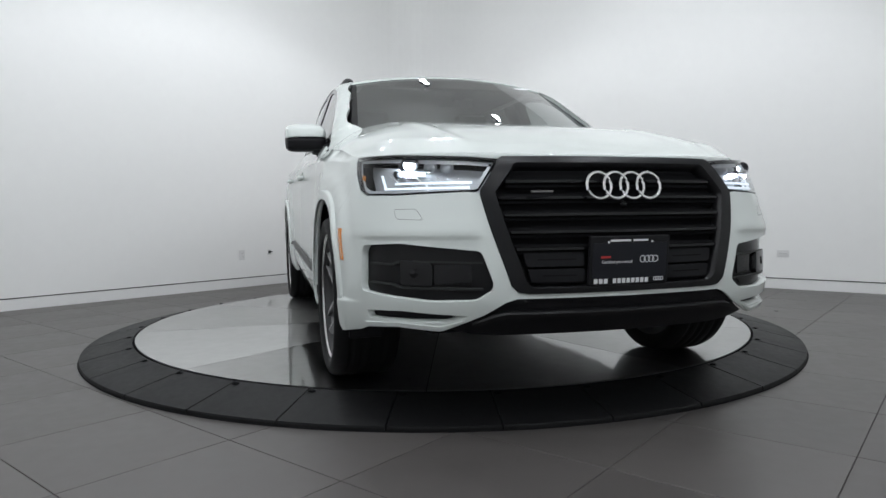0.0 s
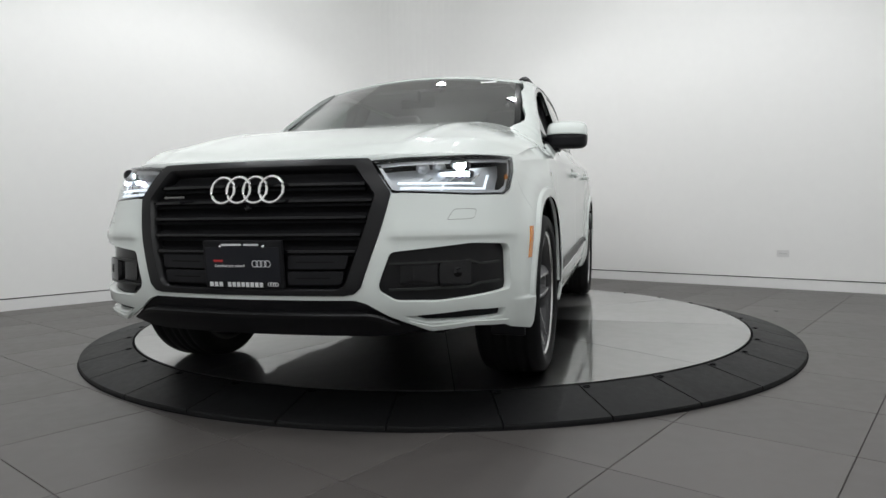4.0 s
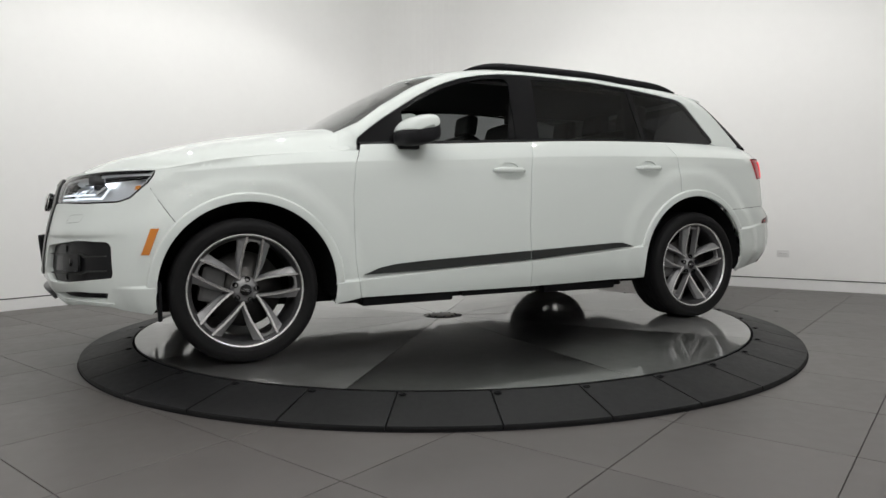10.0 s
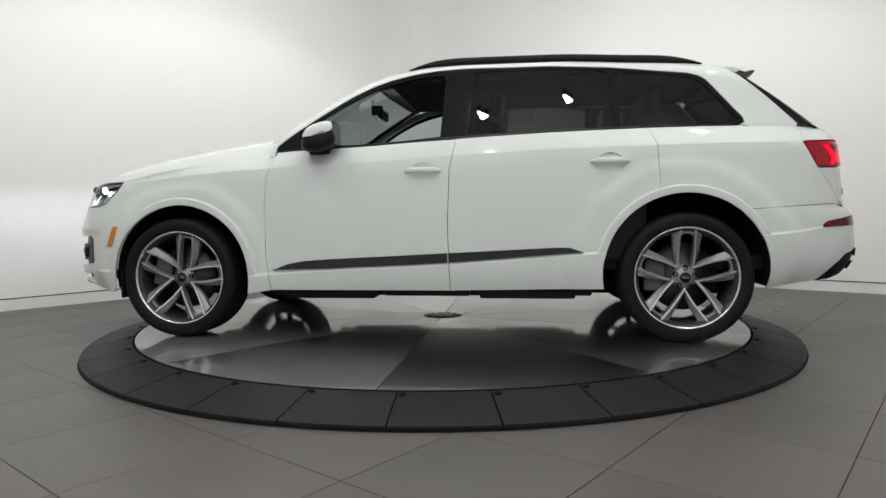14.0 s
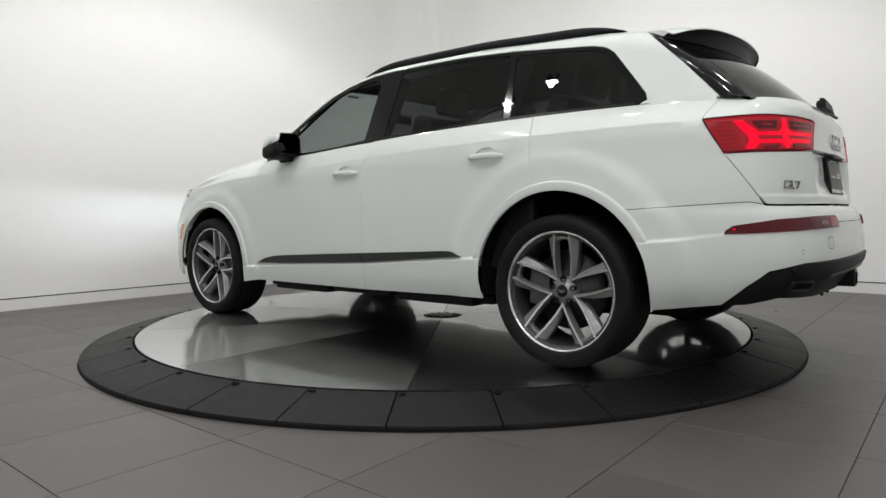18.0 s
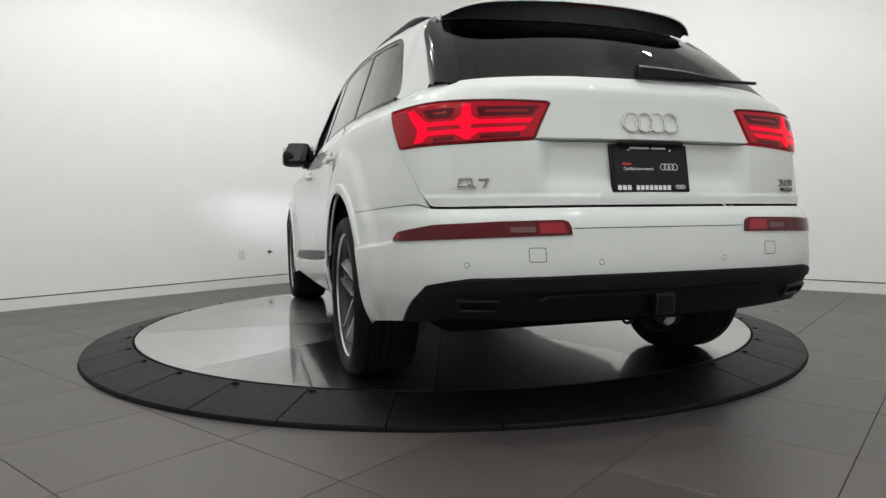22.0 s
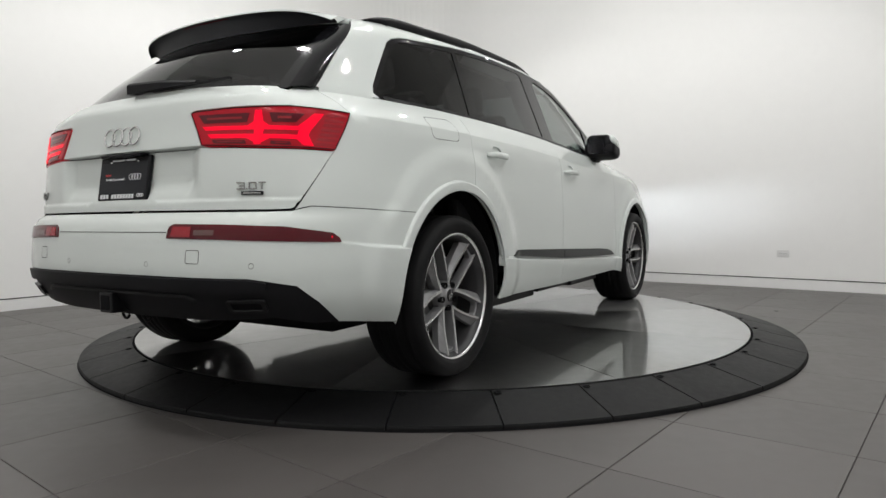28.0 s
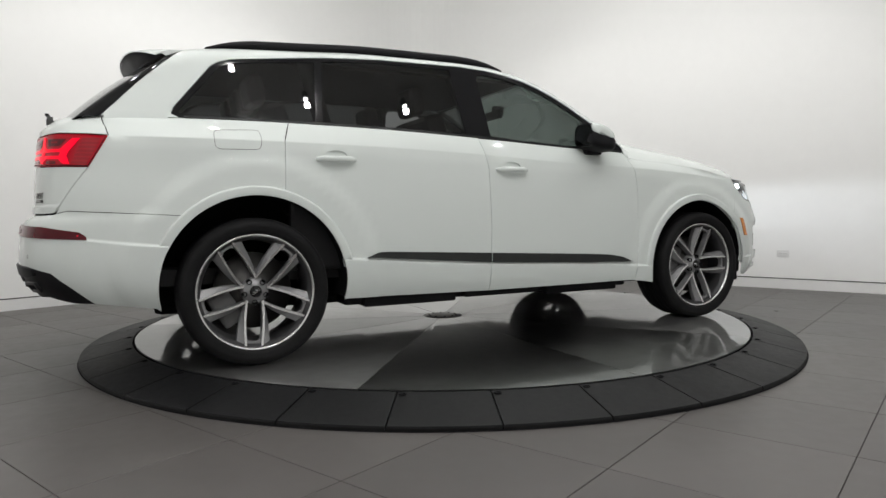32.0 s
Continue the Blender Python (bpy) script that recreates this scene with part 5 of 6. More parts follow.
for side in (1, -1):
    ex = skin("exhaust_trim", loop(rounded([R(0.60, 0.395), R(0.735, 0.400), R(0.74, 0.445), R(0.60, 0.440)], 0.012)), body, SATIN, valance, holes=[loop(rounded([R(0.612, 0.404), R(0.722, 0.409), R(0.726, 0.436), R(0.612, 0.432)], 0.008))], off=0.008, edge=0.02, gap=0, side=side)
    # no hole is cut: a flat dark patch gives the outlet's inner shade
    skin("outlet_shade", loop([R(0.612, 0.404), R(0.722, 0.409), R(0.726, 0.436), R(0.612, 0.432)]), body, DARK, ex, off=-0.001, edge=0, gap=0, side=side)
hitch = part("tow_receiver", box((-2.56, -0.040, 0.366), (-2.35, 0.040, 0.446), 0.006), SATIN, car, "black square tow bar receiver")
# the bar is solid: a dark square on its end stands for the shaded hollow
part("opening_shade", box((-2.5625, -0.028, 0.378), (-2.5595, 0.028, 0.434), 0.0), DARK, hitch)
for sy in (-0.07, 0.07):
    v, f = tube([(-2.43, sy + 0.022 * math.cos(a), 0.345 + 0.022 * math.sin(a)) for a in np.linspace(0, 2 * math.pi, 16, endpoint=False)], 0.006, 8, True)
    raw("chain_ring", v, f, BLACK, hitch, "", True)
dealer_plate(car, Matrix.Translation((-2.462, 0.0, 0.890)) @ Matrix.Rotation(radians(9), 4, "Y") @ BEHIND)
part("release_switch", box((-2.478, -0.13, 0.972), (-2.440, 0.13, 0.984), 0.004), BLACK, tailgate)
rings(car, -2.466, 1.053, 10, 0.0535, 0.0345, 0.0042)


def gate_frame(y, z, lift=0.003):
    """Where a badge sits on the tailgate: x to the reader's right, y up, z out of the panel."""
    s = R(y, z)[0]
    pos, n = lifted(gate_body, np.array([[s, z]]), lift)
    n = Vector(n[0]).normalized()
    right = Vector((0, 0, 1)).cross(n).normalized()
    up = n.cross(right)
    m = Matrix((right, up, n)).transposed().to_4x4()
    m.translation = Vector(pos[0])
    return m


def stroke(cy, cz, x0, y0, x1, y1, w=0.0055):
    """One bright stroke of a badge: (x, y) as its reader sees them."""
    m = gate_frame(cy - (x0 + x1) / 2, cz + (y0 + y1) / 2, 0.004) @ Matrix.Rotation(math.atan2(y1 - y0, x1 - x0), 4, "Z")
    h = math.hypot(x1 - x0, y1 - y0) / 2 + w / 2
    part("badge", box((-h, -w / 2, -0.005), (h, w / 2, 0.003), 0.0012, 1, m), BADGE, tailgate)


for st in ((-0.046, 0.014, -0.008, 0.014), (-0.050, -0.012, -0.046, 0.014), (-0.008, 0.014, -0.004, -0.012), (-0.050, -0.012, -0.004, -0.012), (-0.020, -0.004, 0.004, -0.016), (0.016, 0.012, 0.048, 0.012), (0.048, 0.012, 0.030, -0.014)):
    stroke(0.664, 0.837, *st)
for st in ((-0.050, 0.011, -0.026, 0.011), (-0.040, 0.000, -0.024, 0.000), (-0.050, -0.011, -0.024, -0.011), (-0.024, 0.011, -0.024, -0.011), (-0.015, -0.011, -0.013, -0.011), (-0.004, 0.011, 0.020, 0.011), (-0.004, -0.011, 0.020, -0.011), (-0.004, 0.011, -0.004, -0.011), (0.020, 0.011, 0.020, -0.011), (0.028, 0.011, 0.052, 0.011), (0.040, 0.011, 0.040, -0.011)):
    stroke(-0.663, 0.841, *st, w=0.0042)
quad_bar = part("badge", box((-0.042, -0.0065, -0.006), (0.042, 0.0065, 0.003), 0.002, 1, gate_frame(-0.670, 0.815)), SATIN, tailgate, "small dark badge bar")
part("print_bar", box((-0.034, -0.002, 0.003), (0.034, 0.002, 0.0036), 0.0, 1, gate_frame(-0.670, 0.815)), BADGE, quad_bar)
seam("fuel_flap", rounded([X(-1.672, 1.053), X(-1.455, 1.056), X(-1.452, 1.160), X(-1.674, 1.152)], 0.035), car, -1)
# ---- wheels ----
def build_wheel():
    """Axis along y, outer face towards +y, centre at the hub."""
    root = new("wheel")
    root.parent = car
    tread = []
    for h in np.linspace(-0.118, 0.118, 25):
        groove = any(abs(h - g) < 0.0052 for g in (-0.07, -0.024, 0.024, 0.07))
        tread.append((0.3645 - 0.9 * max(0, abs(h) - 0.09) ** 1.4 - (0.008 if groove else 0), h))
    prof = [(0.282, -0.118), (0.290, -0.130), (0.318, -0.142), (0.341, -0.138), (0.355, -0.127)] + tread + [(0.355, 0.127), (0.341, 0.138), (0.330, 0.1425), (0.318, 0.142), (0.305, 0.138), (0.300, 0.1375), (0.290, 0.130), (0.2835, 0.120)]
    v, f = lathe(prof, 72, "y")
    raw("tyre", v, f, TYRE, root, "black low-profile tyre", True)
    v, f = lathe([(0.2865, 0.112), (0.2865, 0.124), (0.283, 0.1265), (0.2765, 0.1245), (0.2735, 0.118)], 72, "y")
    raw("rim_lip", v, f, RIMCUT, root, "machined bright rim lip", True)
    v, f = lathe([(0.278, 0.118), (0.272, 0.112), (0.262, 0.104), (0.256, 0.085), (0.252, 0.02), (0.250, -0.03), (0.256, -0.115), (0.284, -0.118)], 60, "y")
    raw("rim", v, f, RIMDARK, root, "grey alloy rim barrel", True)
    def face_y(r):
        return 0.078 + 0.032 * min(1.0, max(0.0, r - 0.05) / 0.22) ** 1.3
    for k in range(5):
        turn = Matrix.Rotation(radians(72 * k), 4, "Y")
        for sgn in (-1, 1):
            st = [(0.046, 0.002, 0.030), (0.075, 0.006, 0.032), (0.11, 0.012, 0.034), (0.15, 0.019, 0.036), (0.20, 0.026, 0.038), (0.24, 0.033, 0.036), (0.274, 0.046, 0.030)]
            bow = [0.0, 0.002, 0.0055, 0.0065, 0.005, 0.002, 0.0]
            verts, faces = [], []
            for (r, flank, deep), o in zip(st, bow):
                y = face_y(r)
                for lat, h in ((0.031, y - 0.045), (0.0335, y - 0.002), (0.0345, y), (0.0435, y), (0.0445, y - 0.0012), (0.0445 + flank, y - deep * 0.55), (0.0455 + flank, y - 0.050)):
                    verts.append(turn @ Vector((sgn * (lat + o), h, r)))
            for i in range(len(st) - 1):
                for j in range(6):
                    a, b = i * 7 + j, i * 7 + j + 1
                    faces.append((a, b, b + 7, a + 7) if sgn > 0 else (a + 7, b + 7, b, a))
            sp = raw("spoke", verts, faces, RIMGREY, root, "grey spoke with a machined edge")
            verts, faces = [], []
            for (r, flank, deep), o in zip(st, bow):
                for lat in (0.0334, 0.0440):
                    verts.append(turn @ Vector((sgn * (lat + o), face_y(r) + 0.0012, r)))
            for i in range(len(st) - 1):
                q = (2 * i, 2 * i + 1, 2 * i + 3, 2 * i + 2)
                faces.append(q if sgn > 0 else q[::-1])
            raw("machined_edge", verts, faces, RIMCUT, sp)
        UP = Matrix(((1, 0, 0, 0), (0, 0, 1, 0), (0, 1, 0, 0), (0, 0, 0, 1)))
        bm = prism([(-0.034, 0.232), (-0.018, 0.246), (0.018, 0.246), (0.034, 0.232), (0.036, 0.274), (-0.036, 0.274)], 0.03, 0.002, turn @ Matrix.Translation((0, 0.062, 0)) @ UP, 1)
        part("web", bm, RIMGREY, root)
    v, f = lathe([(0.0001, 0.088), (0.030, 0.088), (0.034, 0.085), (0.036, 0.078), (0.052, 0.076), (0.066, 0.066), (0.068, 0.03)], 40, "y")
    raw("hub", v, f, RIMGREY, root, "", True)
    v, f = lathe([(0.0001, 0.0905), (0.027, 0.0905), (0.0295, 0.088)], 32, "y")
    cap = raw("centre_cap", v, f, GLOSS, root, "black centre cap", True)
    for i in range(4):
        v, f = tube([((i - 1.5) * 0.0085 + 0.0058 * math.cos(a), 0.0912, 0.0058 * math.sin(a)) for a in np.linspace(0, 2 * math.pi, 14, endpoint=False)], 0.0010, 5, True)
        raw("ring", v, f, CHROME, cap, "", True)
    for k in range(5):
        a = radians(72 * k)
        v, f = lathe([(0.0001, 0.060), (0.0095, 0.060), (0.011, 0.072), (0.0135, 0.0735), (0.0135, 0.05)], 14, "y")
        raw("bolt_recess", [(p[0] + 0.056 * math.sin(a), p[1] + 0.012, p[2] + 0.056 * math.cos(a)) for p in v], f, DARK, root, "", True)
    v, f = lathe([(0.0001, 0.030), (0.09, 0.030), (0.095, 0.020), (0.19, 0.020), (0.192, 0.010), (0.192, -0.012), (0.09, -0.012)], 48, "y")
    raw("brake_disc", v, f, DISC, root, "steel brake disc", True)
    part("caliper", box((0.10, -0.03, -0.09), (0.215, 0.036, 0.09), 0.02), CALIPER, root)
    return root


wheel = build_wheel()
wheel.matrix_local = pose(HUB_F, 0.838, HUB_Z + 0.006, 0, -11, 0)
for m in (pose(HUB_R, 0.838, HUB_Z + 0.006, 0, -2, 0), pose(HUB_F, -0.838, HUB_Z + 0.006, 0, -17, 180), pose(HUB_R, -0.838, HUB_Z + 0.006, 0, 32, 180)):
    copy_thing(wheel, m)


def wheel_well(cx, cz, r):
    for side in (1, -1):
        verts, faces, n = [], [], 28
        for i in range(n + 1):
            a = radians(190 - 200 * i / n)
            for y in (0.50, 0.935):
                verts.append((cx + r * math.cos(a), side * y, cz + r * math.sin(a)))
        for i in range(n):
            faces.append((2 * i, 2 * i + 1, 2 * i + 3, 2 * i + 2))
        c = len(verts)
        verts.append((cx, side * 0.50, cz - 0.1))
        faces += [(2 * i, 2 * i + 2, c) for i in range(n)]
        raw("wheel_well", verts, faces, LINER, car, "", True)


wheel_well(1.474, 0.375, 0.445)
wheel_well(-1.490, 0.390, 0.458)
for side in (1, -1):
    part("mud_flap", box((1.885, side * 0.86 - 0.07, 0.235), (1.905, side * 0.86 + 0.07, 0.42), 0.006), BLACK, car)
under = part("underbody", box((-1.95, -0.62, 0.235), (1.95, 0.62, 0.33), 0.04), LINER, car, "dark underbody pan")
for y in (0.70, -0.70):
    part("underbody_rail", box((-1.0, y - 0.09, 0.240), (0.98, y + 0.09, 0.29), 0.015), BLACK, under)
for y in (0.68, -0.68):
    for x0, x1, z0 in ((0.30, 0.86, 0.226), (-0.28, 0.24, 0.243), (-0.90, -0.34, 0.229)):
        part("floor_panel", box((x0, y - 0.16, z0), (x1, y + 0.16, 0.285), 0.012), BLACK, under)
v, f = tube([(0.9, 0.16, 0.262), (0.2, 0.16, 0.245), (-0.9, 0.18, 0.245), (-1.55, 0.22, 0.30)], 0.034, 12)
raw("exhaust_pipe", v, f, STEEL, under, "steel exhaust pipe", True)
for sx in (1.497, -1.497):
    v, f = tube([(sx, -0.72, 0.34), (sx, 0.72, 0.34)], 0.035, 10)
    raw("axle", v, f, LINER, under, "", True)
    for side in (1, -1):
        part("suspension_arm", box((sx - 0.16, side * 0.62 - 0.10, 0.24), (sx + 0.10, side * 0.62 + 0.10, 0.29), 0.02), LINER, under)
for sy in (0.45, -0.45):
    v, f = lathe([(0.0001, -0.35), (0.10, -0.35), (0.12, -0.32), (0.12, 0.32), (0.10, 0.35), (0.0001, 0.35)], 20)
    o = raw("silencer", v, f, LINER, under, "", True)
    o.matrix_local = pose(-1.85, sy * 0.6, 0.38, 90, 0, 0)


# ---- mirrors ----
def door_mirror(side):
    root = new("door_mirror")
    root.parent = car
    lower = [(0.690, 1.182), (0.60, 1.208), (0.490, 1.224), (0.484, 1.155), (0.520, 1.128), (0.578, 1.110), (0.655, 1.108), (0.688, 1.122)]
    upper = [(0.690, 1.184), (0.668, 1.232), (0.625, 1.262), (0.560, 1.280), (0.510, 1.281), (0.492, 1.262), (0.489, 1.226), (0.60, 1.210)]

    def shell(name, outline, material, label):
        pts = densify(rounded(outline, 0.018, 3), 0.03)
        verts, faces, n = [], [], len(pts)
        c = np.array((0.585, 1.19))
        st = [(0.866, 0.70), (0.876, 0.86), (0.90, 0.95), (0.95, 1.0), (1.02, 1.0), (1.056, 0.95), (1.076, 0.86), (1.088, 0.70), (1.091, 0.45)]
        for y, k in st:
            for q in c + (pts - c) * k:
                verts.append((q[0] - 0.25 * max(0, y - 0.97), side * y, q[1] - 0.04 * max(0, y - 1.0)))
        for i in range(len(st) - 1):
            for j in range(n):
                a, b = i * n + j, i * n + (j + 1) % n
                faces.append((a, b, b + n, a + n))
        faces += [tuple(range(n)), tuple(range((len(st) - 1) * n, len(st) * n))]
        bm = bmesh.new()
        vs = [bm.verts.new(v) for v in verts]
        for f in faces:
            bm.faces.new([vs[i] for i in f])
        bmesh.ops.recalc_face_normals(bm, faces=bm.faces[:])
        part(name, bm, material, root, label, True)
    shell("housing", lower, BLACK, "black mirror housing")
    shell("cap", upper, PAINT, "white mirror cap")
    part("stalk", box((0.54, 0, 1.096), (0.66, 0.10, 1.135), 0.012, 2, pose(0, 0.84 if side > 0 else -0.94, 0)), BLACK, root)
    rim = rounded([(-0.090, 1.142), (0.074, 1.136), (0.094, 1.168), (0.090, 1.245), (0.064, 1.274), (-0.064, 1.277), (-0.092, 1.250)], 0.030, 5)
    for name, k, x0, x1, material, label in (("bezel", 1.0, 0.476, 0.505, BLACK, ""), ("mirror_glass", 0.90, 0.4735, 0.478, MIRROR, "mirror glass")):
        ring = [(side * (0.985 + y * k), 1.207 + (z - 1.207) * k) for y, z in rim]
        bm = bmesh.new()
        lo, hi = [bm.verts.new((x0, *q)) for q in ring], [bm.verts.new((x1, *q)) for q in ring]
        bm.faces.new(lo)
        bm.faces.new(hi)
        for i in range(len(ring)):
            n = (i + 1) % len(ring)
            bm.faces.new((lo[i], lo[n], hi[n], hi[i]))
        bmesh.ops.recalc_face_normals(bm, faces=bm.faces[:])
        bmesh.ops.bevel(bm, geom=[ed for ed in bm.edges if ed.verts[0] in lo and ed.verts[1] in lo], offset=0.005 if k == 1.0 else 0.001, segments=2, affect="EDGES")
        part(name, bm, material, root, label)


door_mirror(1)
door_mirror(-1)


# ---- cabin ----
def seat(cx, cy, width=0.50, two=False):
    root = new("seat")
    root.parent = car
    part("cushion", box((cx - 0.28, cy - width / 2, 0.62), (cx + 0.26, cy + width / 2, 0.80), 0.06, 3), LEATHER, root)
    part("backrest", box((-0.07, -width / 2, 0.0), (0.09, width / 2, 0.62), 0.06, 3, Matrix.Translation((cx - 0.26, cy, 0.74)) @ Matrix.Rotation(radians(-17), 4, "Y")), LEATHER, root)
    for dy in ((0,) if not two else (-0.42, 0, 0.42)):
        part("headrest", box((-0.045, dy - 0.13, 0.0), (0.05, dy + 0.13, 0.17), 0.045, 3, Matrix.Translation((cx - 0.465, cy, 1.345)) @ Matrix.Rotation(radians(-10), 4, "Y")), LEATHER, root)
    return root


seat(0.05, 0.40)
seat(0.05, -0.40)
seat(-0.92, 0.0, 1.36, True)
part("dashboard", box((0.55, -0.72, 0.80), (1.02, 0.72, 1.105), 0.05, 3), CABIN, car, "black dashboard")
part("dash_hood", box((0.52, 0.20, 1.06), (0.80, 0.58, 1.150), 0.03, 3), CABIN, car)
part("cabin_floor", box((-2.2, -0.80, 0.40), (1.0, 0.80, 0.48)), CABIN, car)
part("headliner", box((-1.75, -0.58, 1.565), (0.25, 0.58, 1.585)), HEADLINER, car)
part("centre_console", box((-0.30, -0.12, 0.48), (0.70, 0.12, 0.86), 0.03), CABIN, car)
part("luggage_cover", box((-2.15, -0.66, 1.08), (-1.30, 0.66, 1.10)), CABIN, car)
for side in (1, -1):
    part("door_card", box((-1.30, side * 0.825 - 0.03, 0.45), (0.88, side * 0.825 + 0.03, 1.125), 0.02), CABIN, car)
    for x0, x1, w in ((-0.17, -0.30, 0.05), (-1.10, -1.20, 0.05)):
        v, f = tube([(x0 + 0.02, side * 0.80, 1.14), (x1 + 0.04, side * 0.66, 1.56)], 0.045, 8)
        raw("pillar_trim", v, f, CABIN, car, "", True)
wheel_c = Vector((0.47, 0.40, 1.02))
tilt = Matrix.Translation(wheel_c) @ Matrix.Rotation(radians(-65), 4, "Y")
sw = new("steering_wheel")
sw.parent = car
v, f = tube([tilt @ Vector((0.185 * math.cos(a), 0.185 * math.sin(a), 0)) for a in np.linspace(0, 2 * math.pi, 36, endpoint=False)], 0.016, 8, True)
raw("rim", v, f, LEATHER, sw, "", True)
part("hub", box((-0.07, -0.09, -0.03), (0.07, 0.09, 0.02), 0.02, 2, tilt), CABIN, sw)
for a in (90, -90, 180):
    v, f = tube([tilt @ Vector((0.05 * math.cos(radians(a)), 0.05 * math.sin(radians(a)), 0)), tilt @ Vector((0.18 * math.cos(radians(a)), 0.18 * math.sin(radians(a)), 0))], 0.013, 6)
    raw("spoke", v, f, CABIN, sw, "", True)
im = part("interior_mirror", box((0.40, -0.12, 1.425), (0.43, 0.12, 1.49), 0.012), BLACK, car)
part("stem", box((0.42, -0.025, 1.46), (0.50, 0.025, 1.53), 0.01), BLACK, im)


# ---- turntable and floor pieces ----
def wedge(r0, r1, a0, a1, n, z_in, z_out, thick, lip=0.0, gap=0.0):
    """A sector slab: top runs from z_in at r0 to z_out at r1."""
    verts, faces = [], []
    g0, g1 = gap / max(r0, 0.05), gap / r1
    for i in range(n + 1):
        t = i / n
        for r, z, g in ((r0, z_in, g0), (r1, z_out, g1), (r1 + lip * 0.35, z_out - lip, g1), (r1 + lip * 0.35, z_out - thick, g1), (r0, z_in - thick - 0.02, g0)):
            a = radians(a0) + g + (radians(a1 - a0) - 2 * g) * t
            verts.append((r * math.cos(a), r * math.sin(a), z))
    for i in range(n):
        for j in range(5):
            a, b = i * 5 + j, i * 5 + (j + 1) % 5
            faces.append((a, b, b + 5, a + 5))
    faces += [(4, 3, 2, 1, 0), tuple(n * 5 + k for k in range(5))]
    return verts, faces


SECTORS = 10
plate = tagged(new("turntable_plate"), "round brushed steel turntable plate, turning with the car on it", "turntable")
SECTOR_START = 89.6
v, f = wedge(0.14, 2.028, 0, 360 / SECTORS, 16, 0.0, 0.0, 0.03, 0.0, 0.0018)
sector_mesh = None
for i in range(SECTORS):
    if sector_mesh is None:
        o = raw("plate_sector", v, f, PLATE, plate)
        sector_mesh = o.data
    else:
        o = link("plate_sector", sector_mesh, PLATE, plate)
    o.matrix_local = pose(0, 0, 0, 0, 0, SECTOR_START + i * 360 / SECTORS)
v, f = lathe([(0.0001, -0.034), (2.02, -0.034), (2.027, -0.006), (2.034, -0.004), (2.036, -0.05)], 96)
raw("underplate", v, f, DARK, plate)
v, f = lathe([(0.0001, 0.004), (0.118, 0.004), (0.126, 0.002), (0.137, -0.004)], 40)
cap = raw("centre_cap", v, f, STEEL, plate, "round steel centre cap with bolts", True)
for k in range(10):
    a = 2 * math.pi * k / 10
    v, f = lathe([(0.0001, 0.0085), (0.007, 0.008), (0.009, 0.004)], 10)
    raw("bolt", [(p[0] + 0.100 * math.cos(a), p[1] + 0.100 * math.sin(a), p[2]) for p in v], f, DARK, cap, "", True)

ring = tagged(new("turntable_ring"), "black rubber ramp ring of separate panels round the turntable", "turntable ring")
PANELS, RING_START = 33, -84.5
v, f = wedge(2.043, 2.318, 0, 360 / PANELS, 5, -0.003, -0.058, 0.020, 0.008, 0.0035)
ring_mesh = None
bolt_v, bolt_f = lathe([(0.0001, 0.0), (0.010, 0.0), (0.012, 0.004), (0.016, 0.003), (0.017, 0.0)], 10)
bolt_mesh = None
for i in range(PANELS):
    if ring_mesh is None:
        o = raw("ring_panel", v, f, RUBBER, ring)
        ring_mesh = o.data
    else:
        o = link("ring_panel", ring_mesh, RUBBER, ring)
    o.matrix_local = pose(0, 0, 0, 0, 0, RING_START + i * 360 / PANELS)
    if bolt_mesh is None:
        b = raw("bolt", bolt_v, bolt_f, DARK, o)
        bolt_mesh = b.data
    else:
        b = link("bolt", bolt_mesh, DARK, o)
    b.matrix_local = pose(2.068 * math.cos(radians(0.7)), 2.068 * math.sin(radians(0.7)), -0.007)
v, f = lathe([(2.037, -0.06), (2.037, -0.012), (2.31, -0.072), (2.326, -0.0795), (2.30, -0.0797)], 128)
raw("ring_base", v, f, DARK, ring)

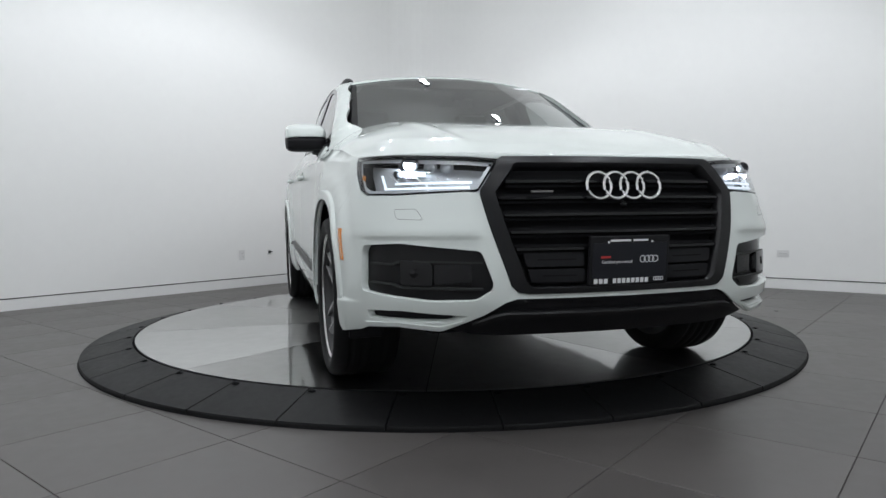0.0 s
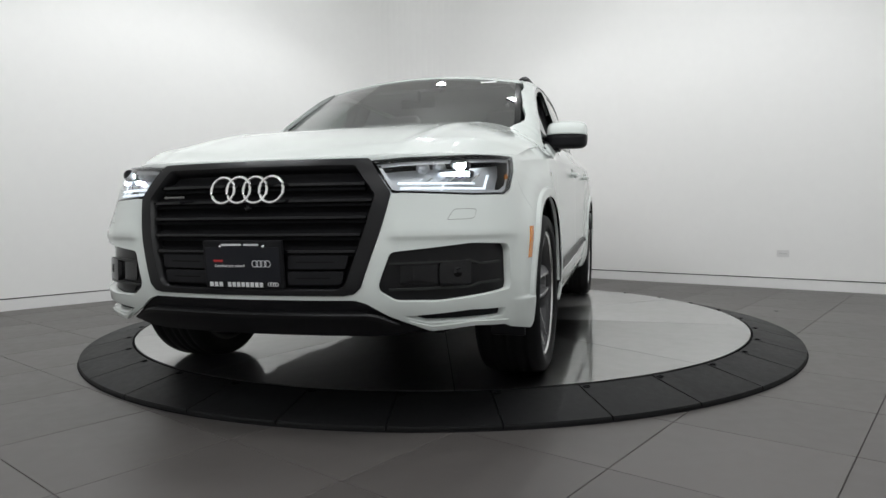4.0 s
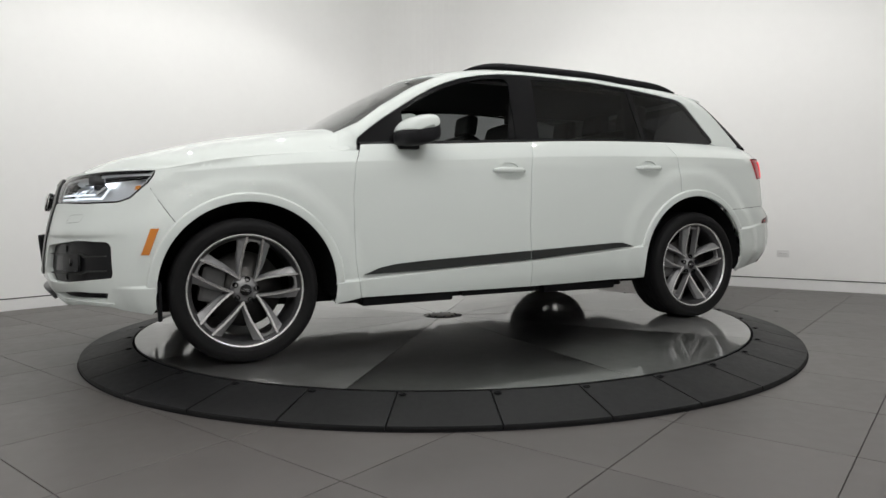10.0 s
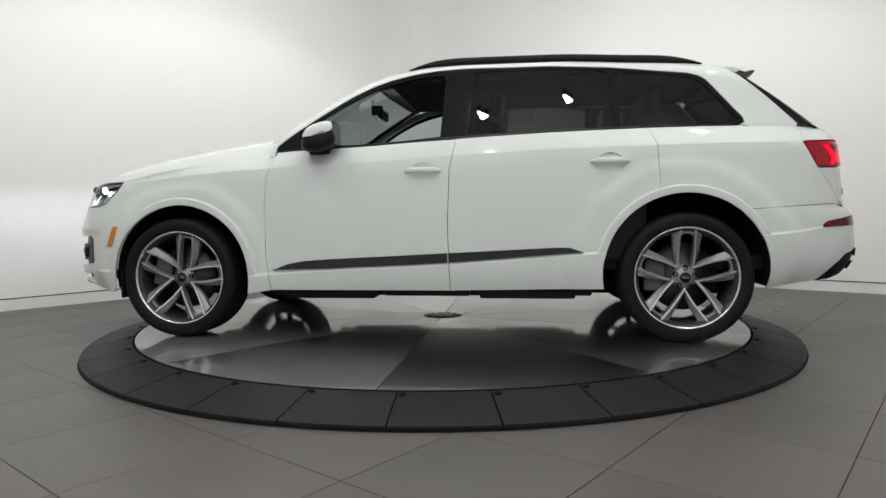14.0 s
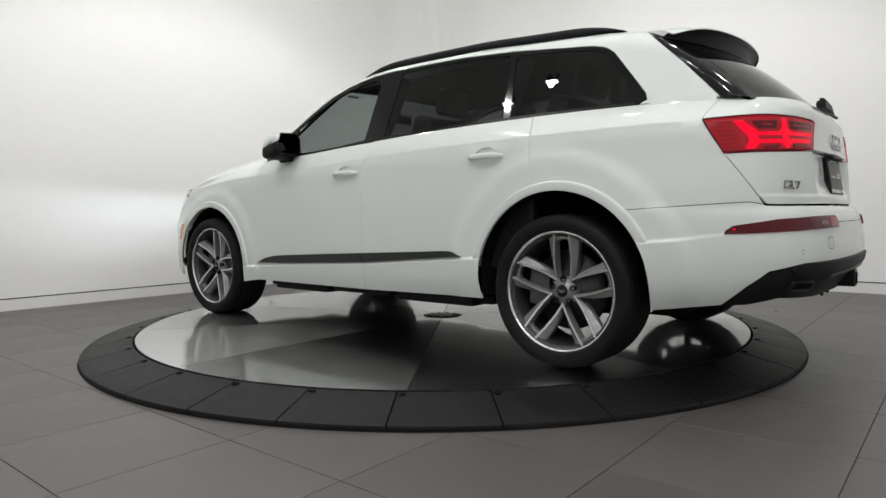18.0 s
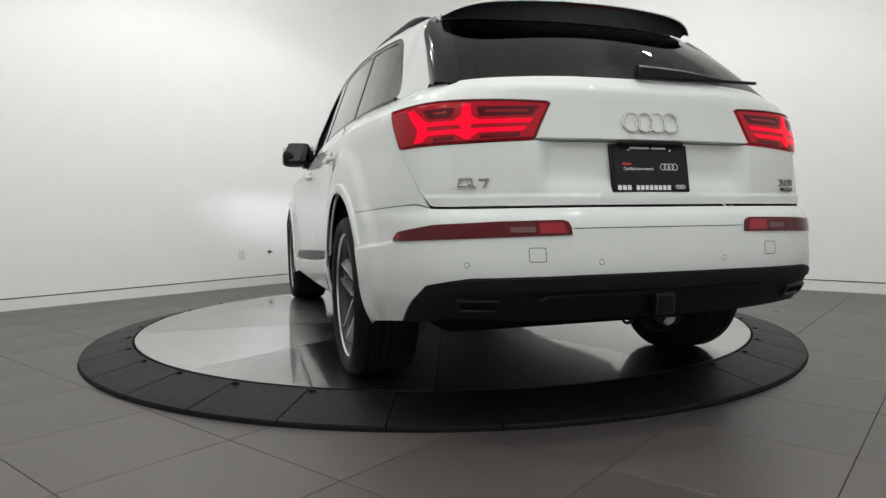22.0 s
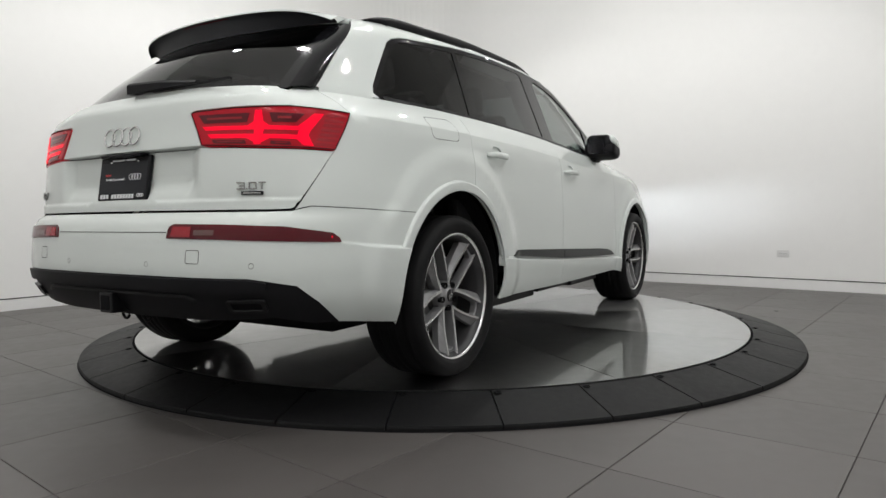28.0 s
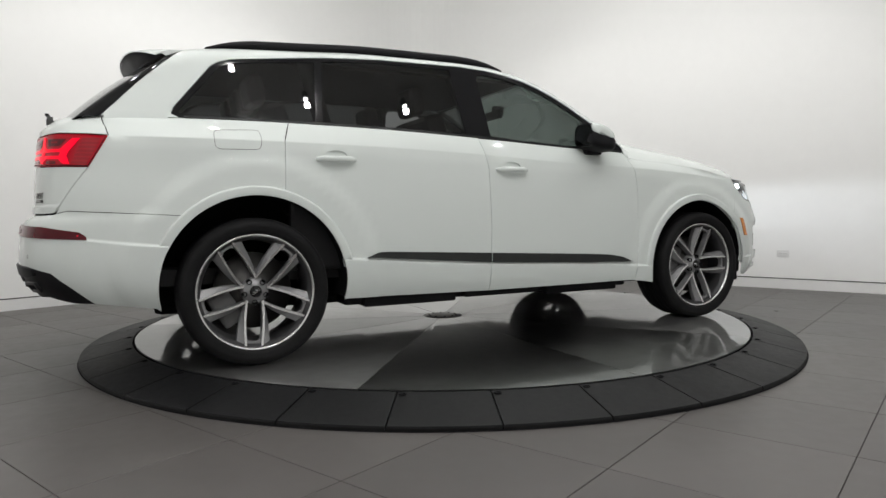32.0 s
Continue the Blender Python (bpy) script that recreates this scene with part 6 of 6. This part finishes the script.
# floor tiles on a turned grid
TILE_DEG, TU, TV = 50.7, 0.603, 0.583
tile_mesh = None
ct, st = math.cos(radians(TILE_DEG)), math.sin(radians(TILE_DEG))
dl = Vector((math.cos(radians(LEFT_DEG)), math.sin(radians(LEFT_DEG))))
dr = Vector((math.cos(radians(RIGHT_DEG)), math.sin(radians(RIGHT_DEG))))
for iu in range(-12, 12):
    for iv in range(-14, 14):
        # n1 is the offset across the 51-degree joints, n2 across the 141-degree ones
        n1 = -0.292 + (iu + 0.5) * TU
        n2 = 1.750 + (iv + 0.5) * TV
        x, y = n1 * -st + n2 * -ct, n1 * ct + n2 * -st
        if math.hypot(x, y) < 1.75:
            continue
        q = Vector((x, y)) - Vector(CORNER)
        det = dl.x * dr.y - dl.y * dr.x
        a, b = (q.x * dr.y - q.y * dr.x) / det, (dl.x * q.y - dl.y * q.x) / det
        if not (-0.15 < a < 9.3 and -0.15 < b < 9.3):
            continue
        if tile_mesh is None:
            o = part("tile", box((-TV / 2 + 0.0016, -TU / 2 + 0.0016, -0.012), (TV / 2 - 0.0016, TU / 2 - 0.0016, 0.0), 0.0012, 1), TILE, floor)
            tile_mesh = o.data
        else:
            o = link("tile", tile_mesh, TILE, floor)
        o.matrix_local = pose(x, y, FLOOR, 0, 0, TILE_DEG)
mark = part("floor_scuff", box((-0.016, -0.012, 0.0), (0.016, 0.012, 0.002), 0.001, 1, pose(2.69, 0.50, FLOOR + 0.0002)), DARK)
tagged(mark, "small dark floor plug set in a tile", "floor plug")


def motions():
    rows = []
    drift = [(0, 0.13), (2, 0.26), (6, -0.30), (9, -0.29), (13, -0.15), (19, 0.24), (21, 0.0), (23, 0.06), (24.4, 0.15), (26, 0.07), (31.5, -0.14), (32, -0.04)]
    dt, dd = zip(*drift)
    for t in range(0, 33):
        turn = -73.78 - 8.1276 * t + float(np.interp(t, dt, dd))
        rows.append((float(t), turn))
    off = Matrix.Translation((0.006, -0.024, 0.0))
    walk(car, [(t, pose(0, 0, 0, 0, 0, a) @ off) for t, a in rows])
    walk(plate, [(t, pose(0, 0, 0, 0, 0, a)) for t, a in rows])


motions()
